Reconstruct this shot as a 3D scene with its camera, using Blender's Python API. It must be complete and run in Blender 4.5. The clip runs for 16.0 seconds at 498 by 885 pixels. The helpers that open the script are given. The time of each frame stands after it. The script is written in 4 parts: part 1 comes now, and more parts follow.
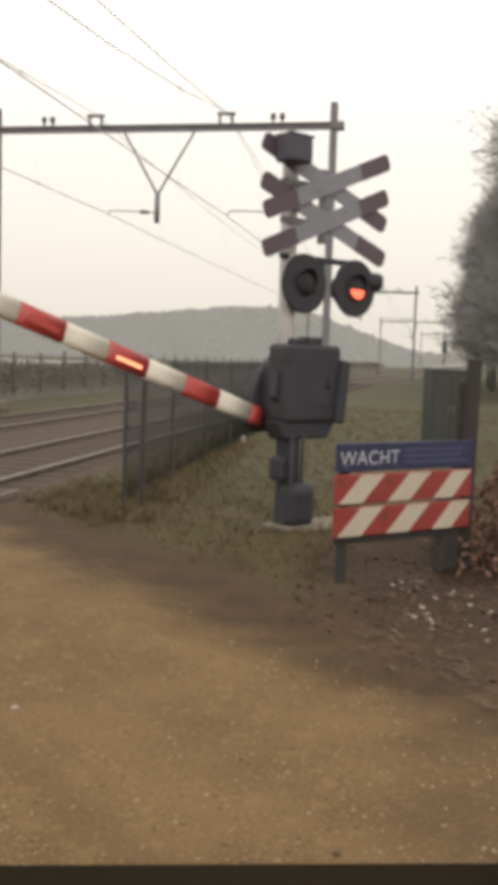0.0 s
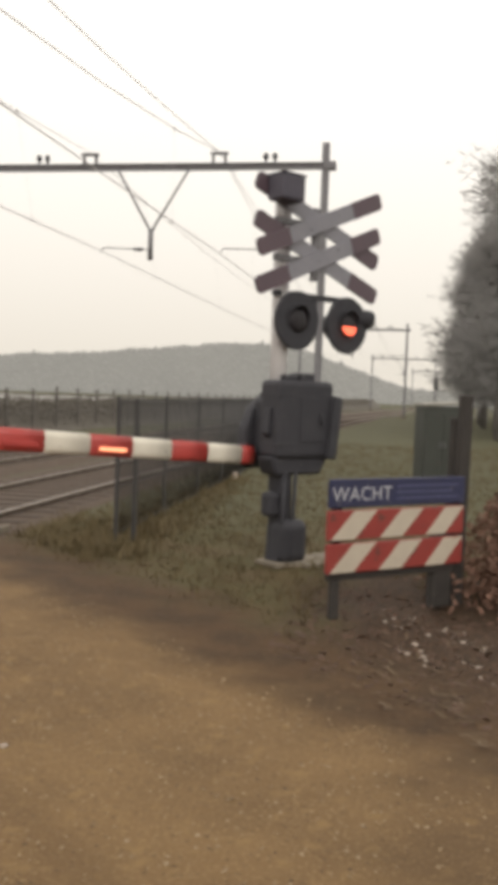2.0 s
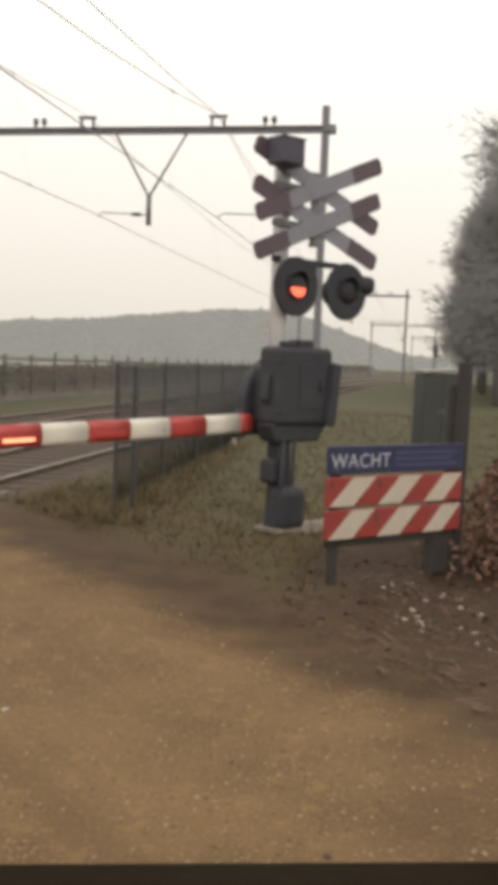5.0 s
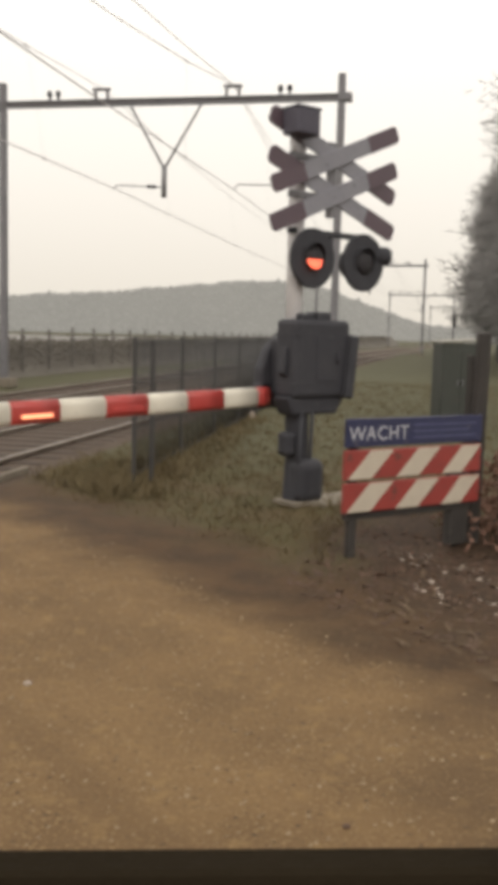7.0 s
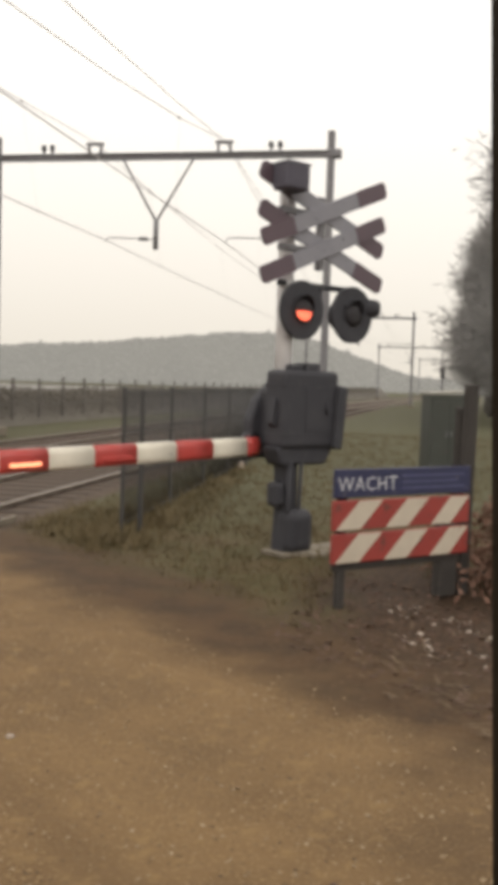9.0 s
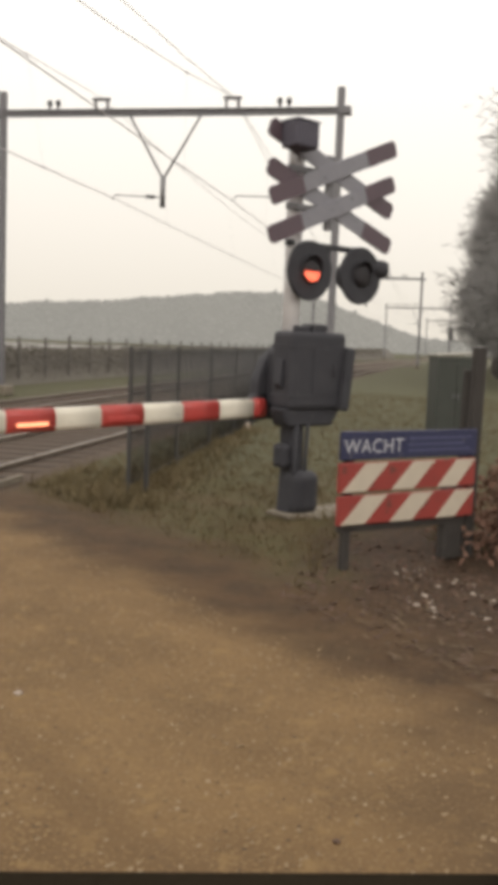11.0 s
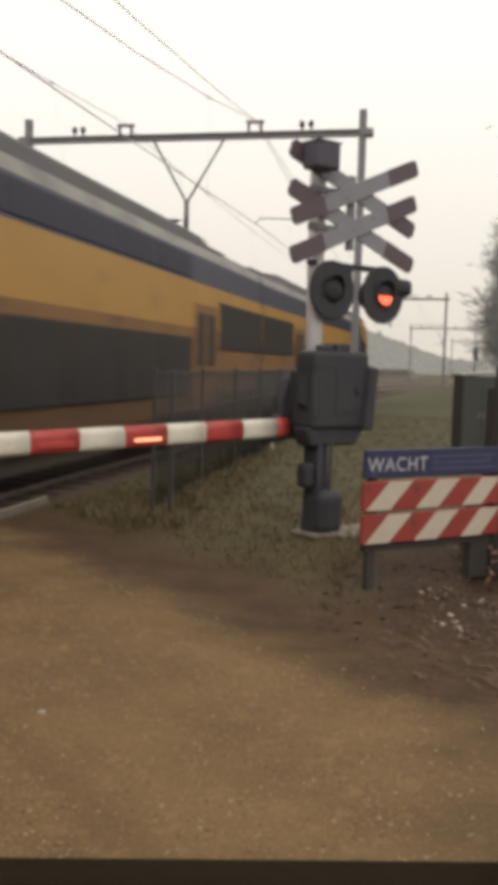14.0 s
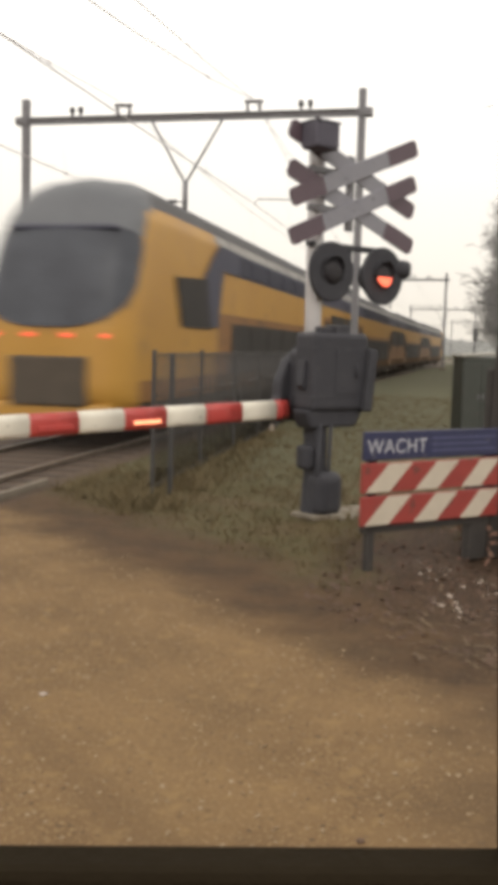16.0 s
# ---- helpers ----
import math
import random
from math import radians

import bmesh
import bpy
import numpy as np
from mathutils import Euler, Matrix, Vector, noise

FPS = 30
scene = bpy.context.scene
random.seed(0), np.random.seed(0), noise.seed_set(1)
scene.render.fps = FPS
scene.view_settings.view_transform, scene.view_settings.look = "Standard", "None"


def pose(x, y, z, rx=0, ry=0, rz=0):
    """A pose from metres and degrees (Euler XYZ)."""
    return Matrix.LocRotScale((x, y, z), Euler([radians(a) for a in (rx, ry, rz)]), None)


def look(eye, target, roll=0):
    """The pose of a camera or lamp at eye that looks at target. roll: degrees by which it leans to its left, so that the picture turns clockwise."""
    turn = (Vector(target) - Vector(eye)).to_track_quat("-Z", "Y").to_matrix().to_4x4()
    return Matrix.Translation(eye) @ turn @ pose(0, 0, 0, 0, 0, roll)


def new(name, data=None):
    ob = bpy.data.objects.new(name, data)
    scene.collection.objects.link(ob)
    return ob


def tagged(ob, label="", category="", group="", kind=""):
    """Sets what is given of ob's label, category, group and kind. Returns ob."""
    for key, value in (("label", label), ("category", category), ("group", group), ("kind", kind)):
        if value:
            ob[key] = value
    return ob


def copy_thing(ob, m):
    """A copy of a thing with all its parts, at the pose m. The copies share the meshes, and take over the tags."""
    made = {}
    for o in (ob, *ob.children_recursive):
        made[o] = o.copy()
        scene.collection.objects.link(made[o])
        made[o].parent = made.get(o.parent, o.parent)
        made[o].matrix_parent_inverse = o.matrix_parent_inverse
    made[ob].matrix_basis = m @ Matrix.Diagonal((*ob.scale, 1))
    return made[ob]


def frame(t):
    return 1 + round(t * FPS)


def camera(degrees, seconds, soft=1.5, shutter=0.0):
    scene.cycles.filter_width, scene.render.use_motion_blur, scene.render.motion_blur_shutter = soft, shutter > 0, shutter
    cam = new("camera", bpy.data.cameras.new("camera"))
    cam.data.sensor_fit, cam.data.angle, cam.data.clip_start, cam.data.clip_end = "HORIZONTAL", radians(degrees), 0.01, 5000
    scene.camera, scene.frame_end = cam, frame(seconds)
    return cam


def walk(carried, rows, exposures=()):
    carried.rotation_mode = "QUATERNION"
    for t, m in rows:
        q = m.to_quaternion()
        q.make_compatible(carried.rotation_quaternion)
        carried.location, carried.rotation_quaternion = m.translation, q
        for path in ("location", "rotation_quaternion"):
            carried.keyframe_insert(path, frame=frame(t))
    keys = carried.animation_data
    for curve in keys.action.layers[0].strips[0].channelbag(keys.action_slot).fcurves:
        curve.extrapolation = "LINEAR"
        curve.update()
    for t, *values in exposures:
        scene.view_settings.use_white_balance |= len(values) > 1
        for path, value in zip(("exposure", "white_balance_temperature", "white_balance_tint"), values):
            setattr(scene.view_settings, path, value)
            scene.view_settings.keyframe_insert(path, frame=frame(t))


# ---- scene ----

# ---- camera and its way: seconds, heading, pitch and roll in degrees, sway in metres ----
PATH = [
    (0, 9.99, -5.09, 1.86, -0.0017, -0.0050),
    (0.5, 10.36, -4.29, 1.94, 0.0000, -0.0083),
    (1, 10.52, -3.29, 2.03, 0.0000, -0.0092),
    (1.5, 9.95, -2.90, 2.00, -0.0031, -0.0097),
    (2, 9.57, -2.89, 2.07, -0.0066, -0.0097),
    (2.5, 9.51, -3.73, 1.66, -0.0070, -0.0106),
    (3, 9.46, -4.98, 1.57, -0.0070, -0.0017),
    (3.5, 9.46, -5.31, 1.84, -0.0066, -0.0003),
    (5.8, 9.52, -4.75, 2.22, -0.0061, -0.0105),
    (6, 9.63, -5.06, 2.21, -0.0049, -0.0044),
    (6.5, 10.04, -6.11, 1.82, -0.0008, -0.0005),
    (7, 10.50, -6.61, 1.45, 0.0000, 0.0034),
    (7.5, 10.04, -5.95, 1.81, -0.0009, 0.0069),
    (8, 10.18, -4.74, 2.10, 0.0000, 0.0056),
    (8.5, 10.56, -3.77, 2.09, 0.0000, 0.0016),
    (9, 9.96, -3.56, 1.81, 0.0074, 0.0010),
    (11.5, 10.18, -6.42, 2.34, 0.0000, 0.0111),
    (12, 10.02, -6.51, 2.50, -0.0001, 0.0096),
    (12.5, 10.50, -5.53, 2.29, 0.0000, 0.0000),
    (13, 11.32, -4.25, 1.34, 0.0000, -0.0142),
    (13.5, 12.55, -4.20, 1.24, 0.0198, -0.0113),
    (14, 11.81, -4.69, 1.66, 0.0196, -0.0120),
    (14.5, 11.85, -4.93, 1.62, 0.0212, -0.0129),
    (15, 11.86, -5.35, 1.54, 0.0215, -0.0097),
    (15.5, 11.77, -5.58, 1.44, 0.0212, -0.0071),
    (16, 11.76, -5.80, 1.51, 0.0213, -0.0069),
]

EYE = (0.0, 0.0, 1.75)
HEAD = radians(10.5)
cam = camera(29.4, 16.0, soft=8.0, shutter=0.5)
walk(cam, [(t, Matrix.Translation((EYE[0] + dx * math.cos(HEAD), EYE[1] + dx * math.sin(HEAD), EYE[2] + dz))
            @ pose(0, 0, 0, 90 + p, 0, yaw) @ pose(0, 0, 0, 0, 0, roll)) for t, yaw, p, roll, dx, dz in PATH],
     exposures=[(t, e, 6800, 11) for t, e in ((0, 0.40), (5.0, 0.38), (9.0, 0.42), (12.5, 0.40), (13.0, 0.23), (13.5, 0.25), (14.5, 0.34), (15.5, 0.42), (16.0, 0.56))])

# ---- light: a bright overcast sky and a very wide, weak sun ----
SUN_EL, SUN_ROT = radians(38), radians(200)
world = bpy.data.worlds.new("overcast_sky")
scene.world = world
world.use_nodes = True
wn, wl = world.node_tree.nodes, world.node_tree.links
wn.clear()
sky = wn.new("ShaderNodeTexSky")
sky.sky_type, sky.sun_disc, sky.sun_elevation, sky.sun_rotation = "NISHITA", False, SUN_EL, SUN_ROT
sky.dust_density = 6.0
grey = wn.new("ShaderNodeHueSaturation")
grey.inputs["Saturation"].default_value = 0.12
grey.inputs["Value"].default_value = 0.06
coord = wn.new("ShaderNodeTexCoord")
sep = wn.new("ShaderNodeSeparateXYZ")
ramp = wn.new("ShaderNodeValToRGB")
ramp.color_ramp.elements[0].position, ramp.color_ramp.elements[0].color = 0.0, (0.69, 0.655, 0.585, 1)
ramp.color_ramp.elements[1].position, ramp.color_ramp.elements[1].color = 0.30, (0.98, 0.96, 0.92, 1)
cloud = wn.new("ShaderNodeMix")
cloud.data_type = "RGBA"
cloud.inputs[0].default_value = 0.88
back = wn.new("ShaderNodeBackground")
back.inputs["Strength"].default_value = 1.0
wout = wn.new("ShaderNodeOutputWorld")
wl.new(coord.outputs["Generated"], sep.inputs[0])
wl.new(sep.outputs["Z"], ramp.inputs[0])
wl.new(sky.outputs[0], grey.inputs["Color"])
wl.new(grey.outputs[0], cloud.inputs[6])
wl.new(ramp.outputs[0], cloud.inputs[7])
wl.new(cloud.outputs[2], back.inputs["Color"])
wl.new(back.outputs[0], wout.inputs[0])
sun = new("sun", bpy.data.lights.new("sun", "SUN"))
sun.data.energy, sun.data.angle, sun.data.color = 0.5, radians(25), (1.0, 0.96, 0.90)
sun.matrix_world = look((8, -20, 25), (0, 8, 0))


# ---- materials ----
def mat(name, c1, c2, scale=6.0, rough=0.7, bump=0.2, metal=0.0, fine=None, spot=None, spot_at=0.62, glow=0.0, relief=0.01, unlit=False, spec=0.5):
    """Two-tone surface with broad patches, fine grain, optional spots of dirt and a little relief."""
    m = bpy.data.materials.new(name)
    m.use_nodes = True
    n, l = m.node_tree.nodes, m.node_tree.links
    b = n["Principled BSDF"]
    co = n.new("ShaderNodeTexCoord")
    broad, grain = n.new("ShaderNodeTexNoise"), n.new("ShaderNodeTexNoise")
    broad.inputs["Scale"].default_value, broad.inputs["Detail"].default_value = scale, 6
    grain.inputs["Scale"].default_value, grain.inputs["Detail"].default_value = fine or scale * 12, 4
    l.new(co.outputs["Object"], broad.inputs["Vector"])
    l.new(co.outputs["Object"], grain.inputs["Vector"])
    add = n.new("ShaderNodeMath")
    add.operation, add.use_clamp = "MULTIPLY_ADD", True
    add.inputs[1].default_value = 0.45
    l.new(grain.outputs[0], add.inputs[0])
    sh = n.new("ShaderNodeMath")
    sh.operation = "MULTIPLY_ADD"
    sh.inputs[1].default_value, sh.inputs[2].default_value = 1.6, -0.52
    l.new(broad.outputs[0], sh.inputs[0])
    l.new(sh.outputs[0], add.inputs[2])
    mix = n.new("ShaderNodeMix")
    mix.data_type = "RGBA"
    mix.inputs[6].default_value, mix.inputs[7].default_value = (*c1, 1), (*c2, 1)
    l.new(add.outputs[0], mix.inputs[0])
    col = mix.outputs[2]
    if spot:
        pick = n.new("ShaderNodeValToRGB")
        pick.color_ramp.elements[0].position, pick.color_ramp.elements[1].position = spot_at, spot_at + 0.06
        dirt = n.new("ShaderNodeTexNoise")
        dirt.inputs["Scale"].default_value, dirt.inputs["Detail"].default_value = scale * 2.7, 8
        l.new(co.outputs["Object"], dirt.inputs["Vector"])
        l.new(dirt.outputs[0], pick.inputs[0])
        mix2 = n.new("ShaderNodeMix")
        mix2.data_type = "RGBA"
        mix2.inputs[7].default_value = (*spot, 1)
        l.new(col, mix2.inputs[6])
        l.new(pick.outputs[0], mix2.inputs[0])
        col = mix2.outputs[2]
    l.new(col, b.inputs["Base Color"])
    b.inputs["Roughness"].default_value, b.inputs["Metallic"].default_value = rough, metal
    b.inputs["Specular IOR Level"].default_value = spec
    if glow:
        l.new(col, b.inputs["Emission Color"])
        # far woods only: the misty paleness glows over a near-black base
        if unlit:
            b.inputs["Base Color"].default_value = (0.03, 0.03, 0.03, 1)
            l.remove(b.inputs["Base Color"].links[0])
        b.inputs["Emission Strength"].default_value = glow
    bm_ = n.new("ShaderNodeBump")
    bm_.inputs["Strength"].default_value, bm_.inputs["Distance"].default_value = bump, relief
    l.new(grain.outputs[0], bm_.inputs["Height"])
    l.new(bm_.outputs[0], b.inputs["Normal"])
    return m


ROAD_N, ROAD_D = (0.68, 0.73), 3.70


def ground_mat():
    """Brown gravelly road, dark trodden earth beside it, then rough grass; borders wander with noise."""
    m = bpy.data.materials.new("ground_gravel_earth_grass")
    m.use_nodes = True
    n, l = m.node_tree.nodes, m.node_tree.links
    b = n["Principled BSDF"]
    geo = n.new("ShaderNodeNewGeometry")
    dot = n.new("ShaderNodeVectorMath")
    dot.operation = "DOT_PRODUCT"
    dot.inputs[1].default_value = (*ROAD_N, 0)
    l.new(geo.outputs["Position"], dot.inputs[0])

    def nz(scale, detail=6):
        t = n.new("ShaderNodeTexNoise")
        t.inputs["Scale"].default_value, t.inputs["Detail"].default_value = scale, detail
        l.new(geo.outputs["Position"], t.inputs["Vector"])
        return t.outputs[0]

    def two(f, a, c):
        x = n.new("ShaderNodeMix")
        x.data_type = "RGBA"
        for s, v in ((0, f), (6, a), (7, c)):
            if isinstance(v, tuple):
                x.inputs[s].default_value = (*v, 1)
            else:
                l.new(v, x.inputs[s])
        return x.outputs[2]

    def ramp_of(v, lo, hi):
        r = n.new("ShaderNodeMapRange")
        r.interpolation_type = "SMOOTHSTEP"
        r.inputs[1].default_value, r.inputs[2].default_value = lo, hi
        l.new(v, r.inputs[0])
        return r.outputs[0]

    def plus(a, k, c):
        x = n.new("ShaderNodeMath")
        x.operation = "MULTIPLY_ADD"
        x.inputs[1].default_value = k
        l.new(a, x.inputs[0])
        l.new(c, x.inputs[2])
        return x.outputs[0]

    wander = plus(nz(0.9), 1.5, plus(nz(4.0), 0.7, dot.outputs["Value"]))
    gravel = two(ramp_of(nz(1.3), 0.35, 0.68), (0.186, 0.114, 0.052), (0.136, 0.083, 0.039))
    gravel = two(ramp_of(nz(55, 3), 0.52, 0.70), gravel, (0.265, 0.178, 0.088))
    gravel = two(ramp_of(nz(30, 3), 0.60, 0.72), gravel, (0.075, 0.050, 0.029))
    run = n.new("ShaderNodeMapping")
    run.vector_type = "TEXTURE"
    run.inputs["Rotation"].default_value = (0, 0, math.atan2(ROAD_N[0], -ROAD_N[1]))
    run.inputs["Scale"].default_value = (7.0, 0.42, 1.0)
    l.new(geo.outputs["Position"], run.inputs["Vector"])
    streak = n.new("ShaderNodeTexNoise")
    streak.inputs["Scale"].default_value, streak.inputs["Detail"].default_value = 1.0, 4
    l.new(run.outputs[0], streak.inputs["Vector"])
    gravel = two(ramp_of(streak.outputs[0], 0.52, 0.88), gravel, (0.115, 0.070, 0.034))
    gravel = two(ramp_of(nz(8, 5), 0.55, 0.72), gravel, (0.222, 0.141, 0.063))
    earth = two(ramp_of(nz(2.5), 0.35, 0.65), (0.080, 0.046, 0.022), (0.055, 0.033, 0.017))
    earth = two(ramp_of(nz(26, 5), 0.56, 0.70), earth, (0.125, 0.078, 0.042))
    grass = two(ramp_of(nz(1.1), 0.38, 0.66), (0.084, 0.069, 0.030), (0.102, 0.071, 0.036))
    apart = n.new("ShaderNodeSeparateXYZ")
    l.new(geo.outputs["Position"], apart.inputs[0])
    grass = two(ramp_of(plus(nz(0.8), 5.0, apart.outputs["Y"]), 13.0, 18.0), grass, (0.088, 0.083, 0.047))
    grass = two(ramp_of(nz(17, 6), 0.50, 0.68), grass, (0.060, 0.062, 0.022))
    # dimming towards the right of the view, put into the gravel colour with a wandering border
    dimmed_right = two(ramp_of(nz(1.7), 0.36, 0.66), (0.105, 0.064, 0.031), (0.076, 0.047, 0.024))
    dimmed_right = two(ramp_of(nz(55, 3), 0.54, 0.70), dimmed_right, (0.165, 0.110, 0.058))
    dimmed_right = two(ramp_of(nz(8, 5), 0.55, 0.72), dimmed_right, (0.135, 0.085, 0.041))
    gravel = two(ramp_of(plus(nz(0.45), 3.2, plus(nz(2.2), 1.1, apart.outputs["X"])), 1.7, 3.5), gravel, dimmed_right)
    col = two(ramp_of(wander, 4.15, 5.05), gravel, earth)
    litter = two(ramp_of(nz(22, 5), 0.50, 0.62), (0.044, 0.027, 0.016), (0.085, 0.048, 0.027))
    rough_ = two(ramp_of(plus(nz(1.6), 1.2, apart.outputs["X"]), -0.55, 0.35), grass, litter)
    rough_ = two(ramp_of(plus(nz(1.2), 2.0, apart.outputs["Y"]), 10.2, 11.4), rough_, grass)
    col = two(ramp_of(wander, 5.15, 6.1), col, rough_)
    l.new(col, b.inputs["Base Color"])
    b.inputs["Roughness"].default_value = 0.85
    b.inputs["Specular IOR Level"].default_value = 0.25
    bp = n.new("ShaderNodeBump")
    bp.inputs["Strength"].default_value, bp.inputs["Distance"].default_value = 0.6, 0.02
    l.new(plus(nz(60, 3), 0.6, nz(14, 6)), bp.inputs["Height"])
    l.new(bp.outputs[0], b.inputs["Normal"])
    return m


GROUND = ground_mat()
BALLAST = mat("ballast_stone", (0.062, 0.041, 0.028), (0.104, 0.069, 0.047), 5, 0.9, 0.8, fine=28, relief=0.04)
RAIL = mat("worn_rail_steel", (0.26, 0.22, 0.18), (0.17, 0.13, 0.10), 3, 0.4, 0.2, 0.6)
SLEEPER = mat("concrete_sleeper", (0.075, 0.052, 0.038), (0.052, 0.037, 0.027), 3, 0.9, 0.4)
GALV = mat("galvanised_steel", (0.155, 0.153, 0.165), (0.21, 0.205, 0.215), 4, 0.6, 0.15, 0.2, spot=(0.13, 0.115, 0.11))
# the wires' paleness in fog is put into their colour
WIRE = mat("fog_paled_copper_wire", (0.46, 0.44, 0.45), (0.56, 0.54, 0.54), 3, 0.7, 0.1, 0.0)
WHITE = mat("white_paint_weathered", (0.72, 0.68, 0.58), (0.60, 0.56, 0.48), 5, 0.45, 0.08, spot=(0.42, 0.38, 0.33), spot_at=0.66)
MASTW = mat("mast_white_paint", (0.60, 0.58, 0.58), (0.48, 0.47, 0.47), 3, 0.5, 0.1, spot=(0.30, 0.27, 0.25))
RED = mat("red_paint_weathered", (0.46, 0.055, 0.045), (0.36, 0.045, 0.040), 5, 0.4, 0.08, spot=(0.22, 0.05, 0.04), spot_at=0.66)
PLANK = mat("red_board_paint_faded", (0.31, 0.045, 0.035), (0.24, 0.036, 0.030), 4, 0.5, 0.1, spot=(0.15, 0.045, 0.035), spot_at=0.60)
# boards seen against bright sky: their backlit dimness is put into both colours
CROSSW = mat("cross_board_white_backlit", (0.25, 0.248, 0.275), (0.20, 0.197, 0.225), 5, 0.5, 0.1, spot=(0.15, 0.145, 0.16))
CROSSR = mat("cross_board_red_backlit", (0.108, 0.072, 0.088), (0.090, 0.062, 0.078), 5, 0.5, 0.1)
BLACK = mat("black_painted_metal", (0.034, 0.034, 0.041), (0.050, 0.049, 0.056), 4, 0.6, 0.2, spot=(0.058, 0.056, 0.060), spot_at=0.62, spec=0.3)
BELL = mat("bell_housing_grey", (0.074, 0.069, 0.090), (0.092, 0.086, 0.108), 5, 0.6, 0.1, spec=0.3)
RUBBER = mat("black_hood_matt", (0.042, 0.042, 0.048), (0.058, 0.058, 0.065), 8, 0.8, 0.15, spec=0.2)
LENS = mat("dark_red_lens", (0.032, 0.029, 0.032), (0.026, 0.024, 0.027), 40, 0.3, 0.3, spec=0.2)
GLOW = mat("lit_red_lamp", (1.0, 0.13, 0.07), (1.0, 0.20, 0.11), 30, 0.3, 0.0, glow=1.1)
GLOWARM = mat("lit_arm_lamp", (1.0, 0.30, 0.15), (1.0, 0.40, 0.22), 30, 0.3, 0.0, glow=1.2)
BLUE = mat("blue_sign_enamel", (0.032, 0.036, 0.088), (0.026, 0.029, 0.070), 5, 0.35, 0.06, spot=(0.07, 0.07, 0.10))
INKW = mat("white_lettering", (0.50, 0.50, 0.53), (0.42, 0.42, 0.45), 9, 0.5, 0.03)
INKP = mat("pale_blue_lettering", (0.075, 0.082, 0.16), (0.06, 0.066, 0.13), 9, 0.5, 0.03)
CREAM = mat("cream_reflective_stripe", (0.55, 0.485, 0.39), (0.46, 0.40, 0.32), 6, 0.45, 0.05, spot=(0.40, 0.33, 0.26), spot_at=0.65)
STAKE = mat("damp_dark_timber", (0.032, 0.028, 0.026), (0.050, 0.043, 0.038), 6, 0.85, 0.5, spot=(0.055, 0.046, 0.038))
CABIN = mat("green_grey_cabinet_paint", (0.033, 0.037, 0.031), (0.048, 0.052, 0.044), 3, 0.55, 0.12, spot=(0.05, 0.045, 0.04))
CABTOP = mat("pale_cabinet_roof", (0.34, 0.32, 0.28), (0.26, 0.25, 0.22), 4, 0.7, 0.2)
CONC = mat("stained_concrete", (0.17, 0.145, 0.11), (0.24, 0.205, 0.16), 4, 0.9, 0.5, spot=(0.13, 0.11, 0.08))
FARPOST = mat("grey_weathered_fence_timber", (0.125, 0.115, 0.105), (0.155, 0.142, 0.13), 4, 0.9, 0.3)
FENCE = mat("dark_green_fence_steel", (0.040, 0.038, 0.038), (0.056, 0.053, 0.052), 6, 0.6, 0.1)
BARK = mat("grey_bark", (0.13, 0.12, 0.112), (0.18, 0.166, 0.155), 8, 0.9, 0.6)
# fog over the trees is put into this colour, paler than real twigs
TWIG = mat("bare_twigs_fog_paled", (0.205, 0.198, 0.196), (0.265, 0.256, 0.252), 1, 0.9, 0.0)
# distance haze is put into this colour, which glows by itself
WOODS = mat("far_woods_glowing_mist", (0.245, 0.241, 0.220), (0.212, 0.209, 0.192), 0.05, 1.0, 0.0, fine=0.35, glow=1.0, unlit=True)
WETF = mat("pale_wet_field", (0.30, 0.28, 0.26), (0.22, 0.205, 0.185), 0.03, 0.5, 0.0, fine=0.2)
HEDGE = mat("winter_hedge_leaves", (0.125, 0.112, 0.095), (0.160, 0.145, 0.124), 0.8, 0.95, 0.0)
BLADE = mat("rough_grass_blades", (0.096, 0.078, 0.035), (0.138, 0.098, 0.049), 1.5, 0.9, 0.0)
LEAF = mat("fallen_leaves", (0.050, 0.030, 0.020), (0.115, 0.064, 0.040), 7, 0.8, 0.1)
BRACK = mat("dead_bracken_leaf", (0.12, 0.060, 0.040), (0.24, 0.135, 0.095), 7, 0.85, 0.1)
WEED = mat("dead_weed_stalks", (0.108, 0.087, 0.041), (0.160, 0.117, 0.060), 1.2, 0.9, 0.0)
STRAW = mat("dry_straw", (0.20, 0.145, 0.085), (0.13, 0.09, 0.055), 6, 0.85, 0.0)
PALE = mat("pale_litter_stone", (0.46, 0.40, 0.34), (0.25, 0.19, 0.15), 7, 0.8, 0.2)
PEBBLE = mat("road_pebbles", (0.20, 0.14, 0.082), (0.34, 0.255, 0.155), 9, 0.85, 0.1)
TY = mat("train_yellow_paint", (0.47, 0.255, 0.045), (0.39, 0.200, 0.040), 0.7, 0.5, 0.04, spot=(0.34, 0.185, 0.045), spot_at=0.60)
TGRIME = mat("train_lower_side_grime", (0.28, 0.138, 0.050), (0.20, 0.100, 0.043), 0.9, 0.5, 0.05, spot=(0.13, 0.075, 0.040), spot_at=0.58, spec=0.3)
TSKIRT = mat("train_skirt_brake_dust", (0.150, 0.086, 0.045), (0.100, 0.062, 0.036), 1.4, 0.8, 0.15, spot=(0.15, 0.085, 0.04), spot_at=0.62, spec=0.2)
TGU = mat("tinted_upper_glass", (0.042, 0.042, 0.060), (0.052, 0.052, 0.072), 2, 0.5, 0.0, spec=0.12)
